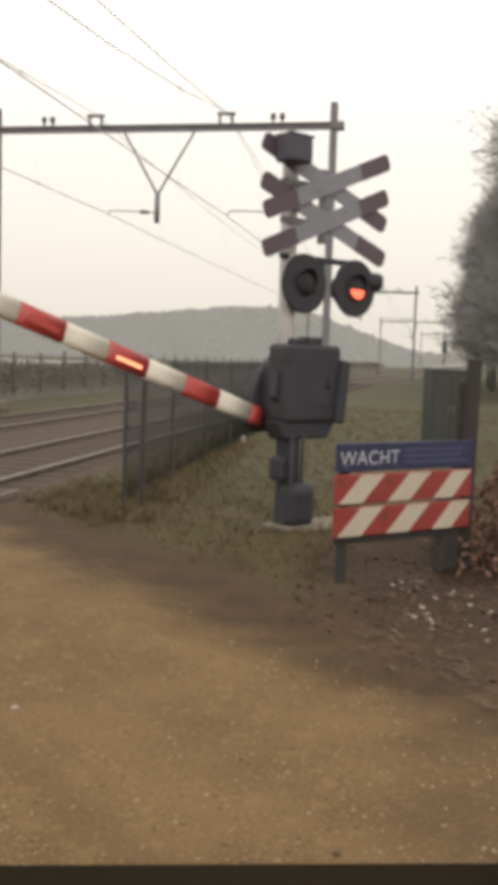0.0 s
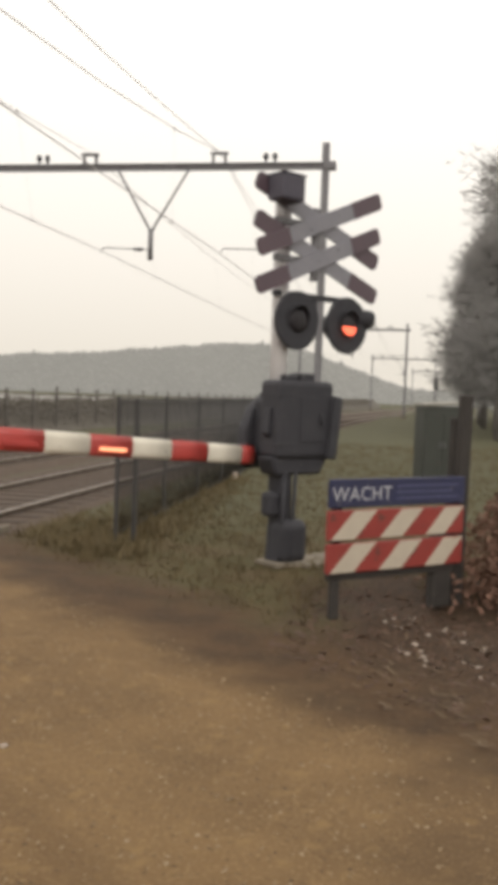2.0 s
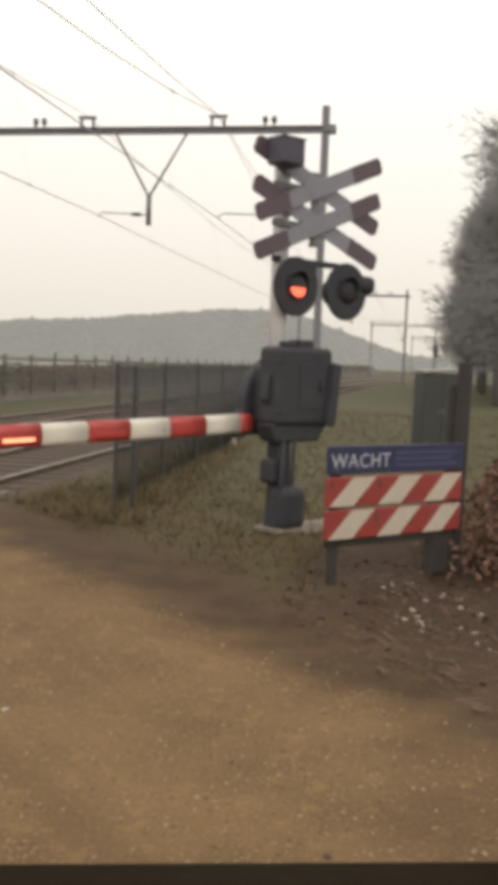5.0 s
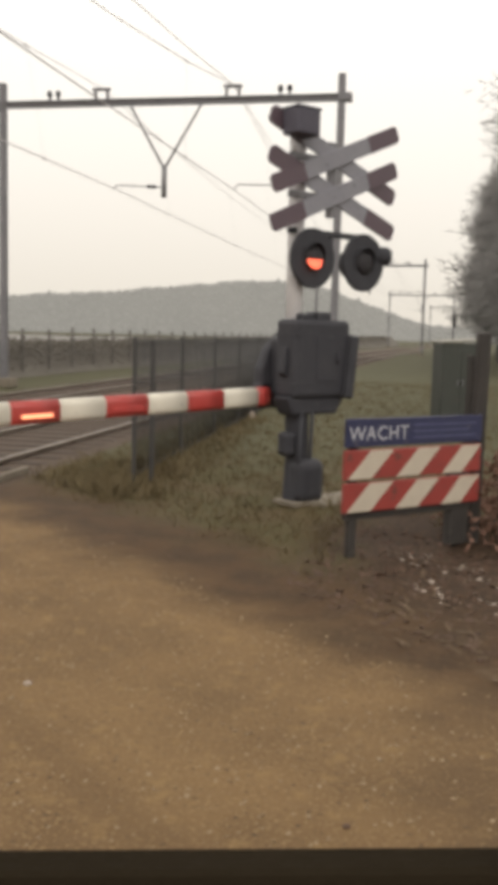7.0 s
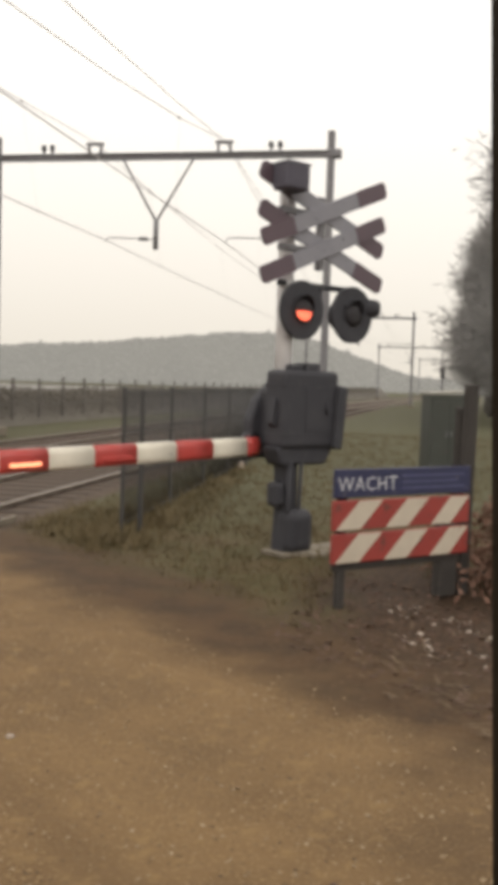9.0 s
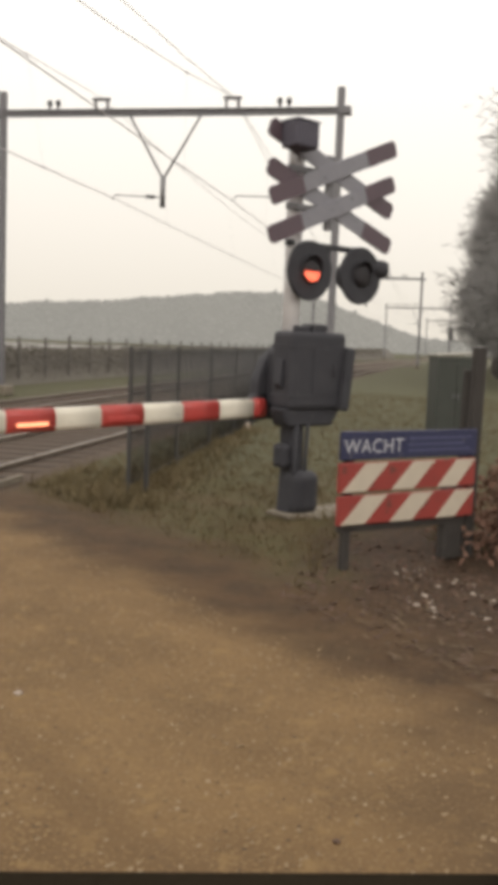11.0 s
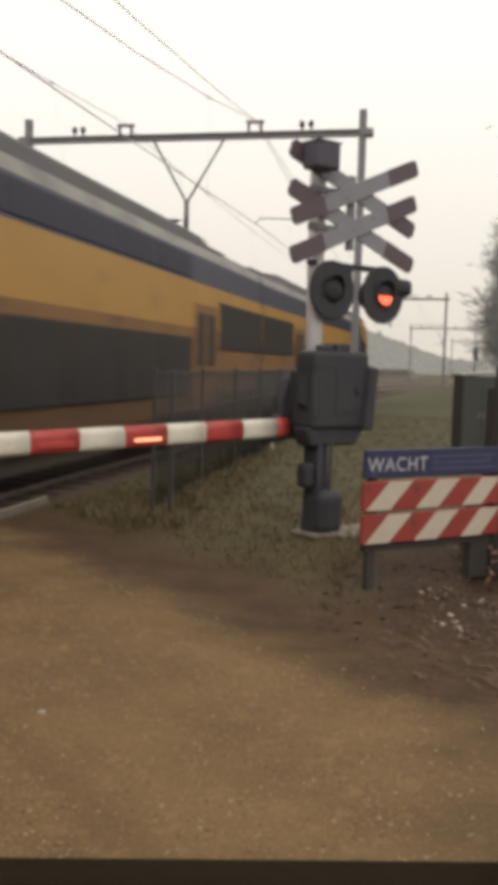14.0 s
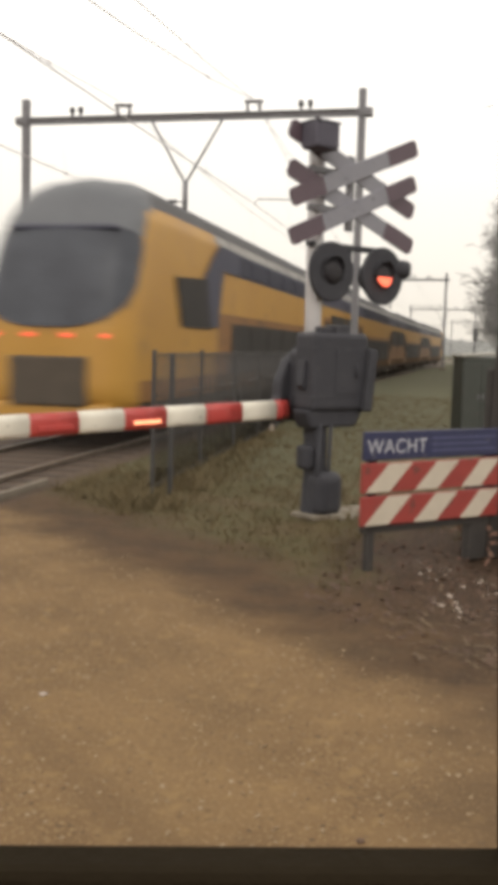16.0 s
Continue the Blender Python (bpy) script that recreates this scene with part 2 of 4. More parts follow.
TFAIR = mat("grey_nose_fairing", (0.125, 0.130, 0.140), (0.090, 0.094, 0.104), 1.2, 0.55, 0.05, spot=(0.12, 0.12, 0.13))
TB = mat("train_dark_blue_paint", (0.052, 0.052, 0.085), (0.042, 0.043, 0.071), 0.7, 0.5, 0.04)
TW = mat("train_pale_stripe", (0.34, 0.325, 0.30), (0.25, 0.24, 0.225), 0.8, 0.6, 0.04, spot=(0.19, 0.18, 0.17), spot_at=0.55)
TR = mat("train_grey_roof", (0.062, 0.060, 0.064), (0.095, 0.091, 0.095), 0.8, 0.75, 0.2, spot=(0.10, 0.095, 0.09))
TG = mat("tinted_train_glass", (0.038, 0.035, 0.035), (0.055, 0.050, 0.047), 2, 0.5, 0.0, spec=0.1)
TU = mat("underframe_dirt", (0.060, 0.048, 0.036), (0.09, 0.072, 0.055), 3, 0.85, 0.5)
GRAF = mat("faded_red_spray_paint", (0.22, 0.075, 0.055), (0.13, 0.055, 0.045), 2.0, 0.6, 0.0, spot=(0.34, 0.27, 0.24), spot_at=0.58)
SCREEN = mat("windscreen_glass", (0.080, 0.086, 0.100), (0.042, 0.044, 0.054), 1.3, 0.4, 0.0, spec=0.25)
TAIL = mat("lit_tail_lamp", (0.9, 0.10, 0.05), (0.9, 0.14, 0.07), 30, 0.3, 0.0, glow=0.5)
INTER = mat("dark_vehicle_trim", (0.016, 0.012, 0.007), (0.024, 0.018, 0.011), 9, 0.95, 0.3, spec=0.05)


# ---- mesh tools ----
def part(name, bm, material, parent=None, label=""):
    me = bpy.data.meshes.new(name)
    bm.to_mesh(me)
    bm.free()
    for m in material if isinstance(material, (list, tuple)) else (material,):
        me.materials.append(m)
    ob = new(name, me)
    ob.parent = parent
    return tagged(ob, label)


def empty(name, m, label, category, group=""):
    ob = new(name)
    ob.empty_display_size = 0.2
    ob.matrix_basis = m
    return tagged(ob, label, category, group)


def smooth(bm):
    for f in bm.faces:
        f.smooth = True
    return bm


def box(sx, sy, sz, at=(0, 0, 0), bevel=0.0, bm=None, turn=None, seg=2):
    """A box centred on at, its edges rounded."""
    b = bmesh.new()
    bmesh.ops.create_cube(b, size=1.0, matrix=Matrix.Diagonal((sx, sy, sz, 1)))
    if bevel:
        bmesh.ops.bevel(b, geom=list(b.edges), offset=bevel, segments=seg, profile=0.5, affect="EDGES")
    b.transform(Matrix.Translation(at) @ (turn or Matrix.Identity(4)))
    return join(bm, b)


def join(bm, b):
    if bm is None:
        return b
    tmp = bpy.data.meshes.new("tmp")
    b.to_mesh(tmp)
    b.free()
    bm.from_mesh(tmp)
    bpy.data.meshes.remove(tmp)
    return bm


def rod(a, c, r, r2=None, seg=10, bm=None, ends=True):
    """A round bar from a to c."""
    a, c = Vector(a), Vector(c)
    b = bmesh.new()
    bmesh.ops.create_cone(b, cap_ends=ends, segments=seg, radius1=r, radius2=r if r2 is None else r2, depth=(c - a).length)
    for f in b.faces:
        f.smooth = len(f.verts) == 4
    b.transform(Matrix.Translation((a + c) / 2) @ (c - a).to_track_quat("Z", "Y").to_matrix().to_4x4())
    return join(bm, b)


def lathe(profile, seg=24, bm=None, m=None):
    """A turned solid round z from (radius, height) pairs."""
    b = bmesh.new()
    rings = []
    for r, z in profile:
        rings.append([b.verts.new((r * math.cos(2 * math.pi * k / seg), r * math.sin(2 * math.pi * k / seg), z)) for k in range(seg)])
    for p, q in zip(rings, rings[1:]):
        for k in range(seg):
            b.faces.new((p[k], p[(k + 1) % seg], q[(k + 1) % seg], q[k])).smooth = True
    b.faces.new(rings[0][::-1])
    b.faces.new(rings[-1])
    if m:
        b.transform(m)
    return join(bm, b)


def prism(outline, depth, at=Matrix.Identity(4), bm=None, bevel=0.0):
    """An outline in x-z pushed back along y by depth."""
    b = bmesh.new()
    f = b.faces.new([b.verts.new((x, 0, z)) for x, z in outline])
    g = bmesh.ops.extrude_face_region(b, geom=[f])
    bmesh.ops.translate(b, vec=(0, depth, 0), verts=[v for v in g["geom"] if isinstance(v, bmesh.types.BMVert)])
    bmesh.ops.recalc_face_normals(b, faces=list(b.faces))
    if bevel:
        bmesh.ops.bevel(b, geom=list(b.edges), offset=bevel, segments=2, profile=0.5, affect="EDGES")
    b.transform(at)
    return join(bm, b)


def strip(points, width_dir, bm=None):
    b = bm or bmesh.new()
    prev = None
    for p, w in zip(points, width_dir):
        row = [b.verts.new(p), b.verts.new(Vector(p) + Vector(w))]
        if prev:
            b.faces.new((prev[0], row[0], row[1], prev[1]))
        prev = row
    return b


CURVE = 1800.0


def on_line(x0, s):
    """A point and heading on the gently right-bending line: x0 is its offset from the eye at s = 0."""
    return x0 + s * s / (2 * CURVE), s, math.atan2(s, CURVE)


# ---- setting ----
def height(x, y):
    """The lie of the land: level, with small unevenness off the road."""
    d = ROAD_N[0] * x + ROAD_N[1] * y - ROAD_D
    near = max(0.0, min(1.0, (d - 0.2) / 2.0))
    fade = 1.0 if abs(x) < 30 and -5 < y < 60 else 0.0
    on_track = 1.0 if x > -4.6 + y * y / 3600 else 0.0
    lump = noise.noise((x * 0.8, y * 0.8, 0)) * 0.05 + noise.noise((x * 2.7, y * 2.7, 3)) * 0.025
    c = x - y * abs(y) / 3600
    cut = max(0.0, min(1.0, (c + 13.2) / 0.9, (-4.55 - c) / 0.5))
    return -0.17 * cut + (lump - 0.01) * near * fade * on_track + noise.noise((x * 1.5, y * 1.5, 7)) * 0.008 * fade


def ground():
    xs = sorted({-2500, -1200, -600, -300, -150, -80, -50, -38, -30, *[round(-26 + 0.25 * k, 2) for k in range(144)], 12, 16, 24, 40, 80, 150, 300, 600, 1200, 2500})
    ys = sorted({-2500, -1000, -400, -150, -60, -25, -12, -6, *[round(-4 + 0.25 * k, 2) for k in range(120)], *[27 + 2 * k for k in range(18)], 80, 120, 200, 350, 600, 1200, 2500})
    bm = bmesh.new()
    grid = [[bm.verts.new((x, y, height(x, y))) for x in xs] for y in ys]
    for a, b in zip(grid, grid[1:]):
        for k in range(len(xs) - 1):
            bm.faces.new((a[k], a[k + 1], b[k + 1], b[k])).smooth = True
    ob = part("ground", bm, GROUND)
    return tagged(ob, "brown gravelly road, trodden earth and rough winter grass", "ground", kind="structure")


def track(name, x0, label):
    """Ballast bed, two rails and concrete sleepers along the bend; z = 0 is the top of the rail."""
    t = empty(name, Matrix.Identity(4), label, "railway track", "railway tracks")
    ss = [-40 + 4 * k for k in range(28)] + [80 + 10 * k for k in range(20)]
    bm = bmesh.new()
    prev = None
    for s in ss:
        x, y, a = on_line(x0, s)
        row = [bm.verts.new((x + o * math.cos(a), y - o * math.sin(a), z)) for o, z in ((-2.0, -0.17), (-1.45, -0.085), (1.40, -0.085), (1.85, -0.17))]
        if prev:
            for k in range(3):
                bm.faces.new((prev[k], prev[k + 1], row[k + 1], row[k]))
        prev = row
    part("ballast_bed", bm, BALLAST, t)
    prof = [(-0.07, 0.0), (0.07, 0.0), (0.07, 0.015), (0.012, 0.035), (0.012, 0.09), (0.036, 0.105), (0.036, 0.135), (0.028, 0.145), (-0.028, 0.145), (-0.036, 0.135), (-0.036, 0.105), (-0.012, 0.09), (-0.012, 0.035), (-0.07, 0.015)]
    for side in (-0.755, 0.755):
        bm = bmesh.new()
        prev = None
        for s in ss:
            x, y, a = on_line(x0, s)
            row = [bm.verts.new((x + (side + o) * math.cos(a), y - (side + o) * math.sin(a), z - 0.145)) for o, z in prof]
            if prev:
                for k in range(len(prof)):
                    bm.faces.new((prev[k], prev[(k + 1) % len(prof)], row[(k + 1) % len(prof)], row[k]))
            prev = row
        part("rail", bm, RAIL, t, "worn steel rail with a shiny head")
    sl = box(2.5, 0.24, 0.10, (0, 0, 0.0), 0.02, seg=1)
    me = bpy.data.meshes.new("sleeper")
    sl.to_mesh(me)
    sl.free()
    me.materials.append(SLEEPER)
    for k in range(120):
        x, y, a = on_line(x0, 6 + 0.6 * k)
        ob = new("sleeper", me)
        ob.parent = t
        ob.matrix_basis = Matrix.Translation((x, y, -0.118)) @ Matrix.Rotation(-a, 4, "Z")
    return t


def crossing_deck():
    """Concrete panels of the level crossing where the road passes the tracks, seen at the edge of view."""
    bm = bmesh.new()
    bm = box(1.3, 5.6, 0.10, (-6.33, 5.0, -0.055), 0.01, bm)
    ob = part("crossing_panel", bm, CONC)
    return tagged(ob, "stained concrete panel between the rails of the crossing", "crossing panel", kind="structure")


def path_edge():
    bm = box(0.06, 3.2, 0.10, (-4.93, 9.6, -0.045), 0.015)
    return tagged(part("kerb", bm, CONC), "pale concrete edging strip beside the track", "kerb", kind="structure")


def wet_strip():
    """A pale wet strip of field before the woods, seen between the posts of the lineside fence."""
    bm = bmesh.new()
    prev = None
    for k in range(40):
        az = radians(14.5 + 19 * k / 39)
        near = 120 + 10 * noise.noise((k * 0.4, 0, 9))
        far = 215 + 10 * noise.noise((k * 0.5, 4, 9))
        row = [bm.verts.new((-math.sin(az) * d, math.cos(az) * d, z)) for d, z in ((near, 0.0), (near + 1, 0.06), (far, 0.06), (far + 1, 0.0))]
        if prev:
            for i in range(3):
                bm.faces.new((prev[i], prev[i + 1], row[i + 1], row[i])).smooth = True
        prev = row
    return tagged(part("wet_field", bm, WETF), "pale wet strip of field below the woods", "field", kind="structure")


def far_woods():
    """A long wood behind the fields, mist put into its pale glowing colour; a solid belt with a ragged top of many
    small clumps.
    """
    rng = random.Random(5)

    def top_at(deg):
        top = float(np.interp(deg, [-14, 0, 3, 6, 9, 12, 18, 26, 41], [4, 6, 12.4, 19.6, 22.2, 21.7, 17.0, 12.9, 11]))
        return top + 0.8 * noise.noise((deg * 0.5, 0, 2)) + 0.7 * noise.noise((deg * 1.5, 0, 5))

    bm = bmesh.new()
    prev = None
    for k in range(700):
        deg = -14 + 55 * k / 699
        az, dist = radians(deg), 360
        x, y = -math.sin(az) * dist, math.cos(az) * dist
        row = [bm.verts.new((x, y, -1)), bm.verts.new((x, y, top_at(deg) * 0.95 + 0.5 * noise.noise((deg * 6, 1, 1)))), bm.verts.new((x * 1.06, y * 1.06, 3))]
        if prev:
            bm.faces.new((prev[0], row[0], row[1], prev[1]))
            bm.faces.new((prev[1], row[1], row[2], prev[2]))
        prev = row
    for k in range(4200):
        deg = -14 + 55 * rng.random()
        az, dist = radians(deg), 345 + 12 * rng.random()
        z = top_at(deg) * (0.93 - 0.85 * rng.random() ** 1.6) - 0.6
        r = 0.35 + 0.75 * rng.random()
        m = Matrix.Translation((-math.sin(az) * dist, math.cos(az) * dist, z)) @ Matrix.Rotation(rng.random() * 6, 4, "Z") @ Matrix.Diagonal((r * 1.2, r, r * (0.8 + 0.8 * rng.random()), 1))
        vs = [bm.verts.new(m @ Vector(v)) for v in OCTA]
        for f in OCTF:
            bm.faces.new([vs[i] for i in f])
    return tagged(part("far_woods", bm, WOODS), "woods on the horizon, their mist put in as a pale grey glow", "woods", kind="stuff")


OCTA = [(1, 0, 0), (0.3, 0.95, 0.1), (-0.8, 0.6, 0), (-0.8, -0.6, -0.1), (0.3, -0.95, 0), (0.1, 0.1, 1), (-0.1, 0, -1)]
OCTF = [(0, 1, 5), (1, 2, 5), (2, 3, 5), (3, 4, 5), (4, 0, 5), (1, 0, 6), (2, 1, 6), (3, 2, 6), (4, 3, 6), (0, 4, 6)]


# ---- overhead line ----
def portal(s, full=True):
    """A steel portal over both tracks: two posts, a beam, a hanging V bracket, insulators and registration arms."""
    x, y, a = on_line(-7.9, s)
    p = empty("overhead_line_portal", Matrix.Translation((x, y, 0)) @ Matrix.Rotation(-a, 4, "Z"), "grey galvanised steel portal carrying the overhead line", "overhead line portal", "portals over the tracks")
    xr, xl = 5.05, -4.95
    for xx in (xl, xr):
        bm = box(0.20, 0.20, 8.85, (xx, 0, 4.425), 0.02)
        part("post", bm, GALV, p)
        bm = box(0.34, 0.30, 0.22, (xx + (0.12 if xx > 0 else -0.12), 0, 8.22), 0.02)
        part("beam_clamp", bm, GALV, p)
        part("footing", box(0.6, 0.6, 0.3, (xx, 0, 0.05), 0.03), CONC, p)
    bm = prism([(-0.08, 8.13), (0.08, 8.13), (0.08, 8.165), (0.015, 8.165), (0.015, 8.285), (0.08, 8.285), (0.08, 8.32), (-0.08, 8.32), (-0.08, 8.285), (-0.015, 8.285), (-0.015, 8.165), (-0.08, 8.165)], xr - xl - 0.2, Matrix.Translation((xr - 0.1, 0, 0)) @ Matrix.Rotation(radians(90), 4, "Z"))
    part("beam", bm, GALV, p)
    bm = rod((-1.01, 0, 8.13), (0.02, 0, 6.35), 0.035)
    bm = rod((1.09, 0, 8.13), (0.02, 0, 6.35), 0.035, bm=bm)
    part("v_bracket", bm, GALV, p)
    part("drop_tube", rod((0.02, 0, 6.45), (0.02, 0, 5.55), 0.075), GALV, p)
    for xx in (-1.89, 1.99):
        bm = box(0.06, 0.12, 0.28, (xx - 0.18, 0, 8.45), 0.01)
        bm = box(0.06, 0.12, 0.28, (xx + 0.18, 0, 8.45), 0.01, bm)
        bm = box(0.52, 0.14, 0.07, (xx, 0, 8.60), 0.01, bm)
        part("wire_saddle", bm, GALV, p)
    for xx in (-3.48, -3.22, 3.34, 3.60):
        bm = rod((xx, 0, 8.32), (xx, 0, 8.44), 0.03)
        bm = lathe([(0.04, 0), (0.085, 0.03), (0.085, 0.07), (0.05, 0.11), (0.085, 0.14), (0.04, 0.17)], 10, bm, Matrix.Translation((xx, 0, 8.42)))
        part("insulator", bm, BLACK, p)
    for x0, x1 in ((0.0, -1.40), (4.95, 2.20)):
        bm = rod((x0, 0, 5.84), (x1, 0, 5.90), 0.018, seg=6)
        bm = rod((x1, 0, 5.90), (x1 - 0.12, 0, 5.77), 0.014, seg=6, bm=bm)
        arm = part("registration_arm", bm, GALV, p)
        part("arm_insulator", rod((x0 - 0.22, 0, 5.85), (x0 - 0.48, 0, 5.86), 0.05), BLACK, arm)
    return p


def wires(label, at_portal, stagger, sags, n=5):
    """Carrying wires, contact wire and droppers of one track, in straight spans from portal to portal."""
    w = empty("overhead_wire", Matrix.Identity(4), label, "overhead wire", "overhead wires")
    contact = bmesh.new()
    carry = [bmesh.new() for _ in sags]

    def line(bm, pts, r):
        for a, b in zip(pts, pts[1:]):
            rod(a, b, r, seg=5, bm=bm, ends=False)

    def hang(k):
        """Offsets of carrying and contact wire at portal k."""
        bend = (27 + 63.0 * k) ** 2 / (2 * CURVE)
        return at_portal[0] + bend, at_portal[1] + bend + (0.0 if k % 2 == 0 else stagger)

    for k in range(-1, n):
        (c0, k0), (c1, k1) = hang(k), hang(k + 1)
        pk, pcs = [], [[] for _ in sags]
        for i in range(13):
            u = i / 12
            y, low = 27 + 63.0 * (k + u), 4 * u * (1 - u)
            pk.append(Vector((k0 + (k1 - k0) * u, y, 5.77 - 0.17 * low)))
            for pc, sag in zip(pcs, sags):
                pc.append(Vector((c0 + (c1 - c0) * u, y, 8.64 - sag * low)))
        for bm, pc in zip(carry, pcs):
            line(bm, pc, 0.011)
        line(contact, pk, 0.013)
        for i in range(1, 12, 2):
            d = rod(pcs[0][i], pk[i], 0.0025, seg=4, ends=False)
            for q in (pcs[0][i], pk[i]):
                rod(q - Vector((0, 0.07, 0)), q + Vector((0, 0.07, 0)), 0.028, seg=5, bm=d)
            part("dropper", d, WIRE, w)
    for bm in carry:
        part("carrying_wire", bm, WIRE, w)
    part("contact_wire", contact, WIRE, w)
    return w


# ---- level crossing ----
TURN = 50.0
BASE = (-1.25, 9.65, 0.0)


def bar_board(w, h, t, end, mats, parent, at, tilt):
    """One arm of the cross: white board with red ends, both in dull backlit tones, clipped corners."""
    m = Matrix.Translation(at) @ Matrix.Rotation(radians(tilt), 4, "Y")
    o = [(-w / 2, -h / 2 + 0.03), (-w / 2 + 0.03, -h / 2), (w / 2 - 0.03, -h / 2), (w / 2, -h / 2 + 0.03), (w / 2, h / 2 - 0.03), (w / 2 - 0.03, h / 2), (-w / 2 + 0.03, h / 2), (-w / 2, h / 2 - 0.03)]
    b = part("cross_arm", prism(o, t, m, bevel=0.004), mats[0], parent)
    for sg in (-1, 1):
        e = [(sg * (w / 2 - end), -h / 2 - 0.003), (sg * (w / 2 - 0.03), -h / 2 - 0.003), (sg * (w / 2 + 0.003), -h / 2 + 0.03), (sg * (w / 2 + 0.003), h / 2 - 0.03), (sg * (w / 2 - 0.03), h / 2 + 0.003), (sg * (w / 2 - end), h / 2 + 0.003)]
        if sg < 0:
            e = e[::-1]
        part("red_end", prism(e, t + 0.006, m @ Matrix.Translation((0, -0.003, 0))), mats[1], b, "dull dark red end of the board, backlit tone in its colour")
    return b


def lamp_unit(parent, at, name="lamp_disc"):
    """Round black backboard, lens and hood; returns the disc."""
    face = Matrix.Translation(at) @ Matrix.Rotation(radians(90), 4, "X")
    bm = lathe([(0.26, -0.02), (0.30, -0.015), (0.30, 0.012), (0.285, 0.02)], 36, None, face)
    disc = part(name, bm, RUBBER, parent, "round black backboard")
    bm = lathe([(0.15, -0.22), (0.16, -0.2), (0.155, -0.02)], 20, None, face)
    part("lamp_housing", bm, BLACK, disc)
    part("lens", lathe([(0.125, 0.0), (0.125, 0.030), (0.08, 0.045), (0.02, 0.05)], 24, None, face), LENS, disc, "dark red glass lens")
    # hood: a half tube above the lens that droops towards its front
    b = bmesh.new()
    ring = []
    for k in range(17):
        a = radians(-35 + 250 * k / 16)
        reach = 0.03 + 0.05 * max(0, math.sin(a))
        c, s = math.cos(a), math.sin(a)
        ring.append([b.verts.new((r * c, -d, r * s)) for r, d in ((0.150, 0.02), (0.150, reach), (0.160, reach), (0.160, 0.02))])
    for p, q in zip(ring, ring[1:]):
        for k in range(4):
            b.faces.new((p[k], q[k], q[(k + 1) % 4], p[(k + 1) % 4])).smooth = True
    b.transform(Matrix.Translation(at))
    part("hood", b, RUBBER, disc)
    return disc


def crossing_signal():
    p = empty("crossing_signal", pose(*BASE, 0, 0, TURN), "white level-crossing mast with double crossed boards and twin red lamps", "crossing signal")
    part("mast", rod((-0.045, 0.10, 0.95), (-0.065, 0.10, 3.78), 0.085, seg=18), MASTW, p, "white painted round steel mast")
    bm = box(0.30, 0.24, 0.25, (-0.27, -0.17, 3.765), 0.03, seg=3)
    bm = box(0.31, 0.25, 0.02, (-0.27, -0.17, 3.895), 0.006, bm)
    bm = box(0.12, 0.30, 0.08, (-0.11, 0.0, 3.74), 0.01, bm)
    part("bell_housing", bm, BELL, p, "dull grey-violet bell housing on top of the mast")
    for zc in (3.50, 3.13):
        for tilt, off in ((19.8, 0.0), (-22.6, -0.03)):
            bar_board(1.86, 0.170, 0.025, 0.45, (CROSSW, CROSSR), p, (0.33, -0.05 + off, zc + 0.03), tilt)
    bm = box(0.09, 0.05, 0.75, (0.30, -0.005, 3.31), 0.01)
    bm = box(0.60, 0.05, 0.07, (0.06, 0.02, 3.50), 0.01, bm)
    bm = box(0.60, 0.05, 0.07, (0.06, 0.02, 3.13), 0.01, bm)
    part("cross_bracket", bm, GALV, p)
    bm = box(1.05, 0.06, 0.06, (0.33, 0.06, 2.78), 0.012)
    bm = box(0.05, 0.06, 0.30, (0.38, 0.06, 2.62), 0.01, bm)
    part("lamp_bracket", bm, BLACK, p)
    glows = []
    for x in (0.03, 0.76):
        disc = lamp_unit(p, (x, -0.06, 2.51))
        b = bmesh.new()
        n = 14
        top = [b.verts.new((-0.102 + 0.204 * k / n, -0.03 * math.cos((k / n - 0.5) * 2.6), 0.0)) for k in range(n + 1)]
        low = [b.verts.new((-0.102 + 0.204 * k / n, -0.02 * math.cos((k / n - 0.5) * 2.6), -0.092 * math.sqrt(max(0.02, 1 - (2 * k / n - 1) ** 2)))) for k in range(n + 1)]
        for k in range(n):
            b.faces.new((top[k], low[k], low[k + 1], top[k + 1]))
        g = part("lit_lens", b, GLOW, disc, "glowing red lower half of the lens")
        glows.append((g, (x - 0.045, -0.140, 2.490)))
    part("side_lamp", lathe([(0.03, -0.11), (0.075, -0.09), (0.095, -0.05), (0.10, 0.0), (0.095, 0.06), (0.07, 0.10)], 18, None, Matrix.Translation((1.05, -0.05, 2.60)) @ Matrix.Rotation(radians(55), 4, "Z") @ Matrix.Rotation(radians(90), 4, "X")), RUBBER, p, "small black side lamp")
    return p, glows


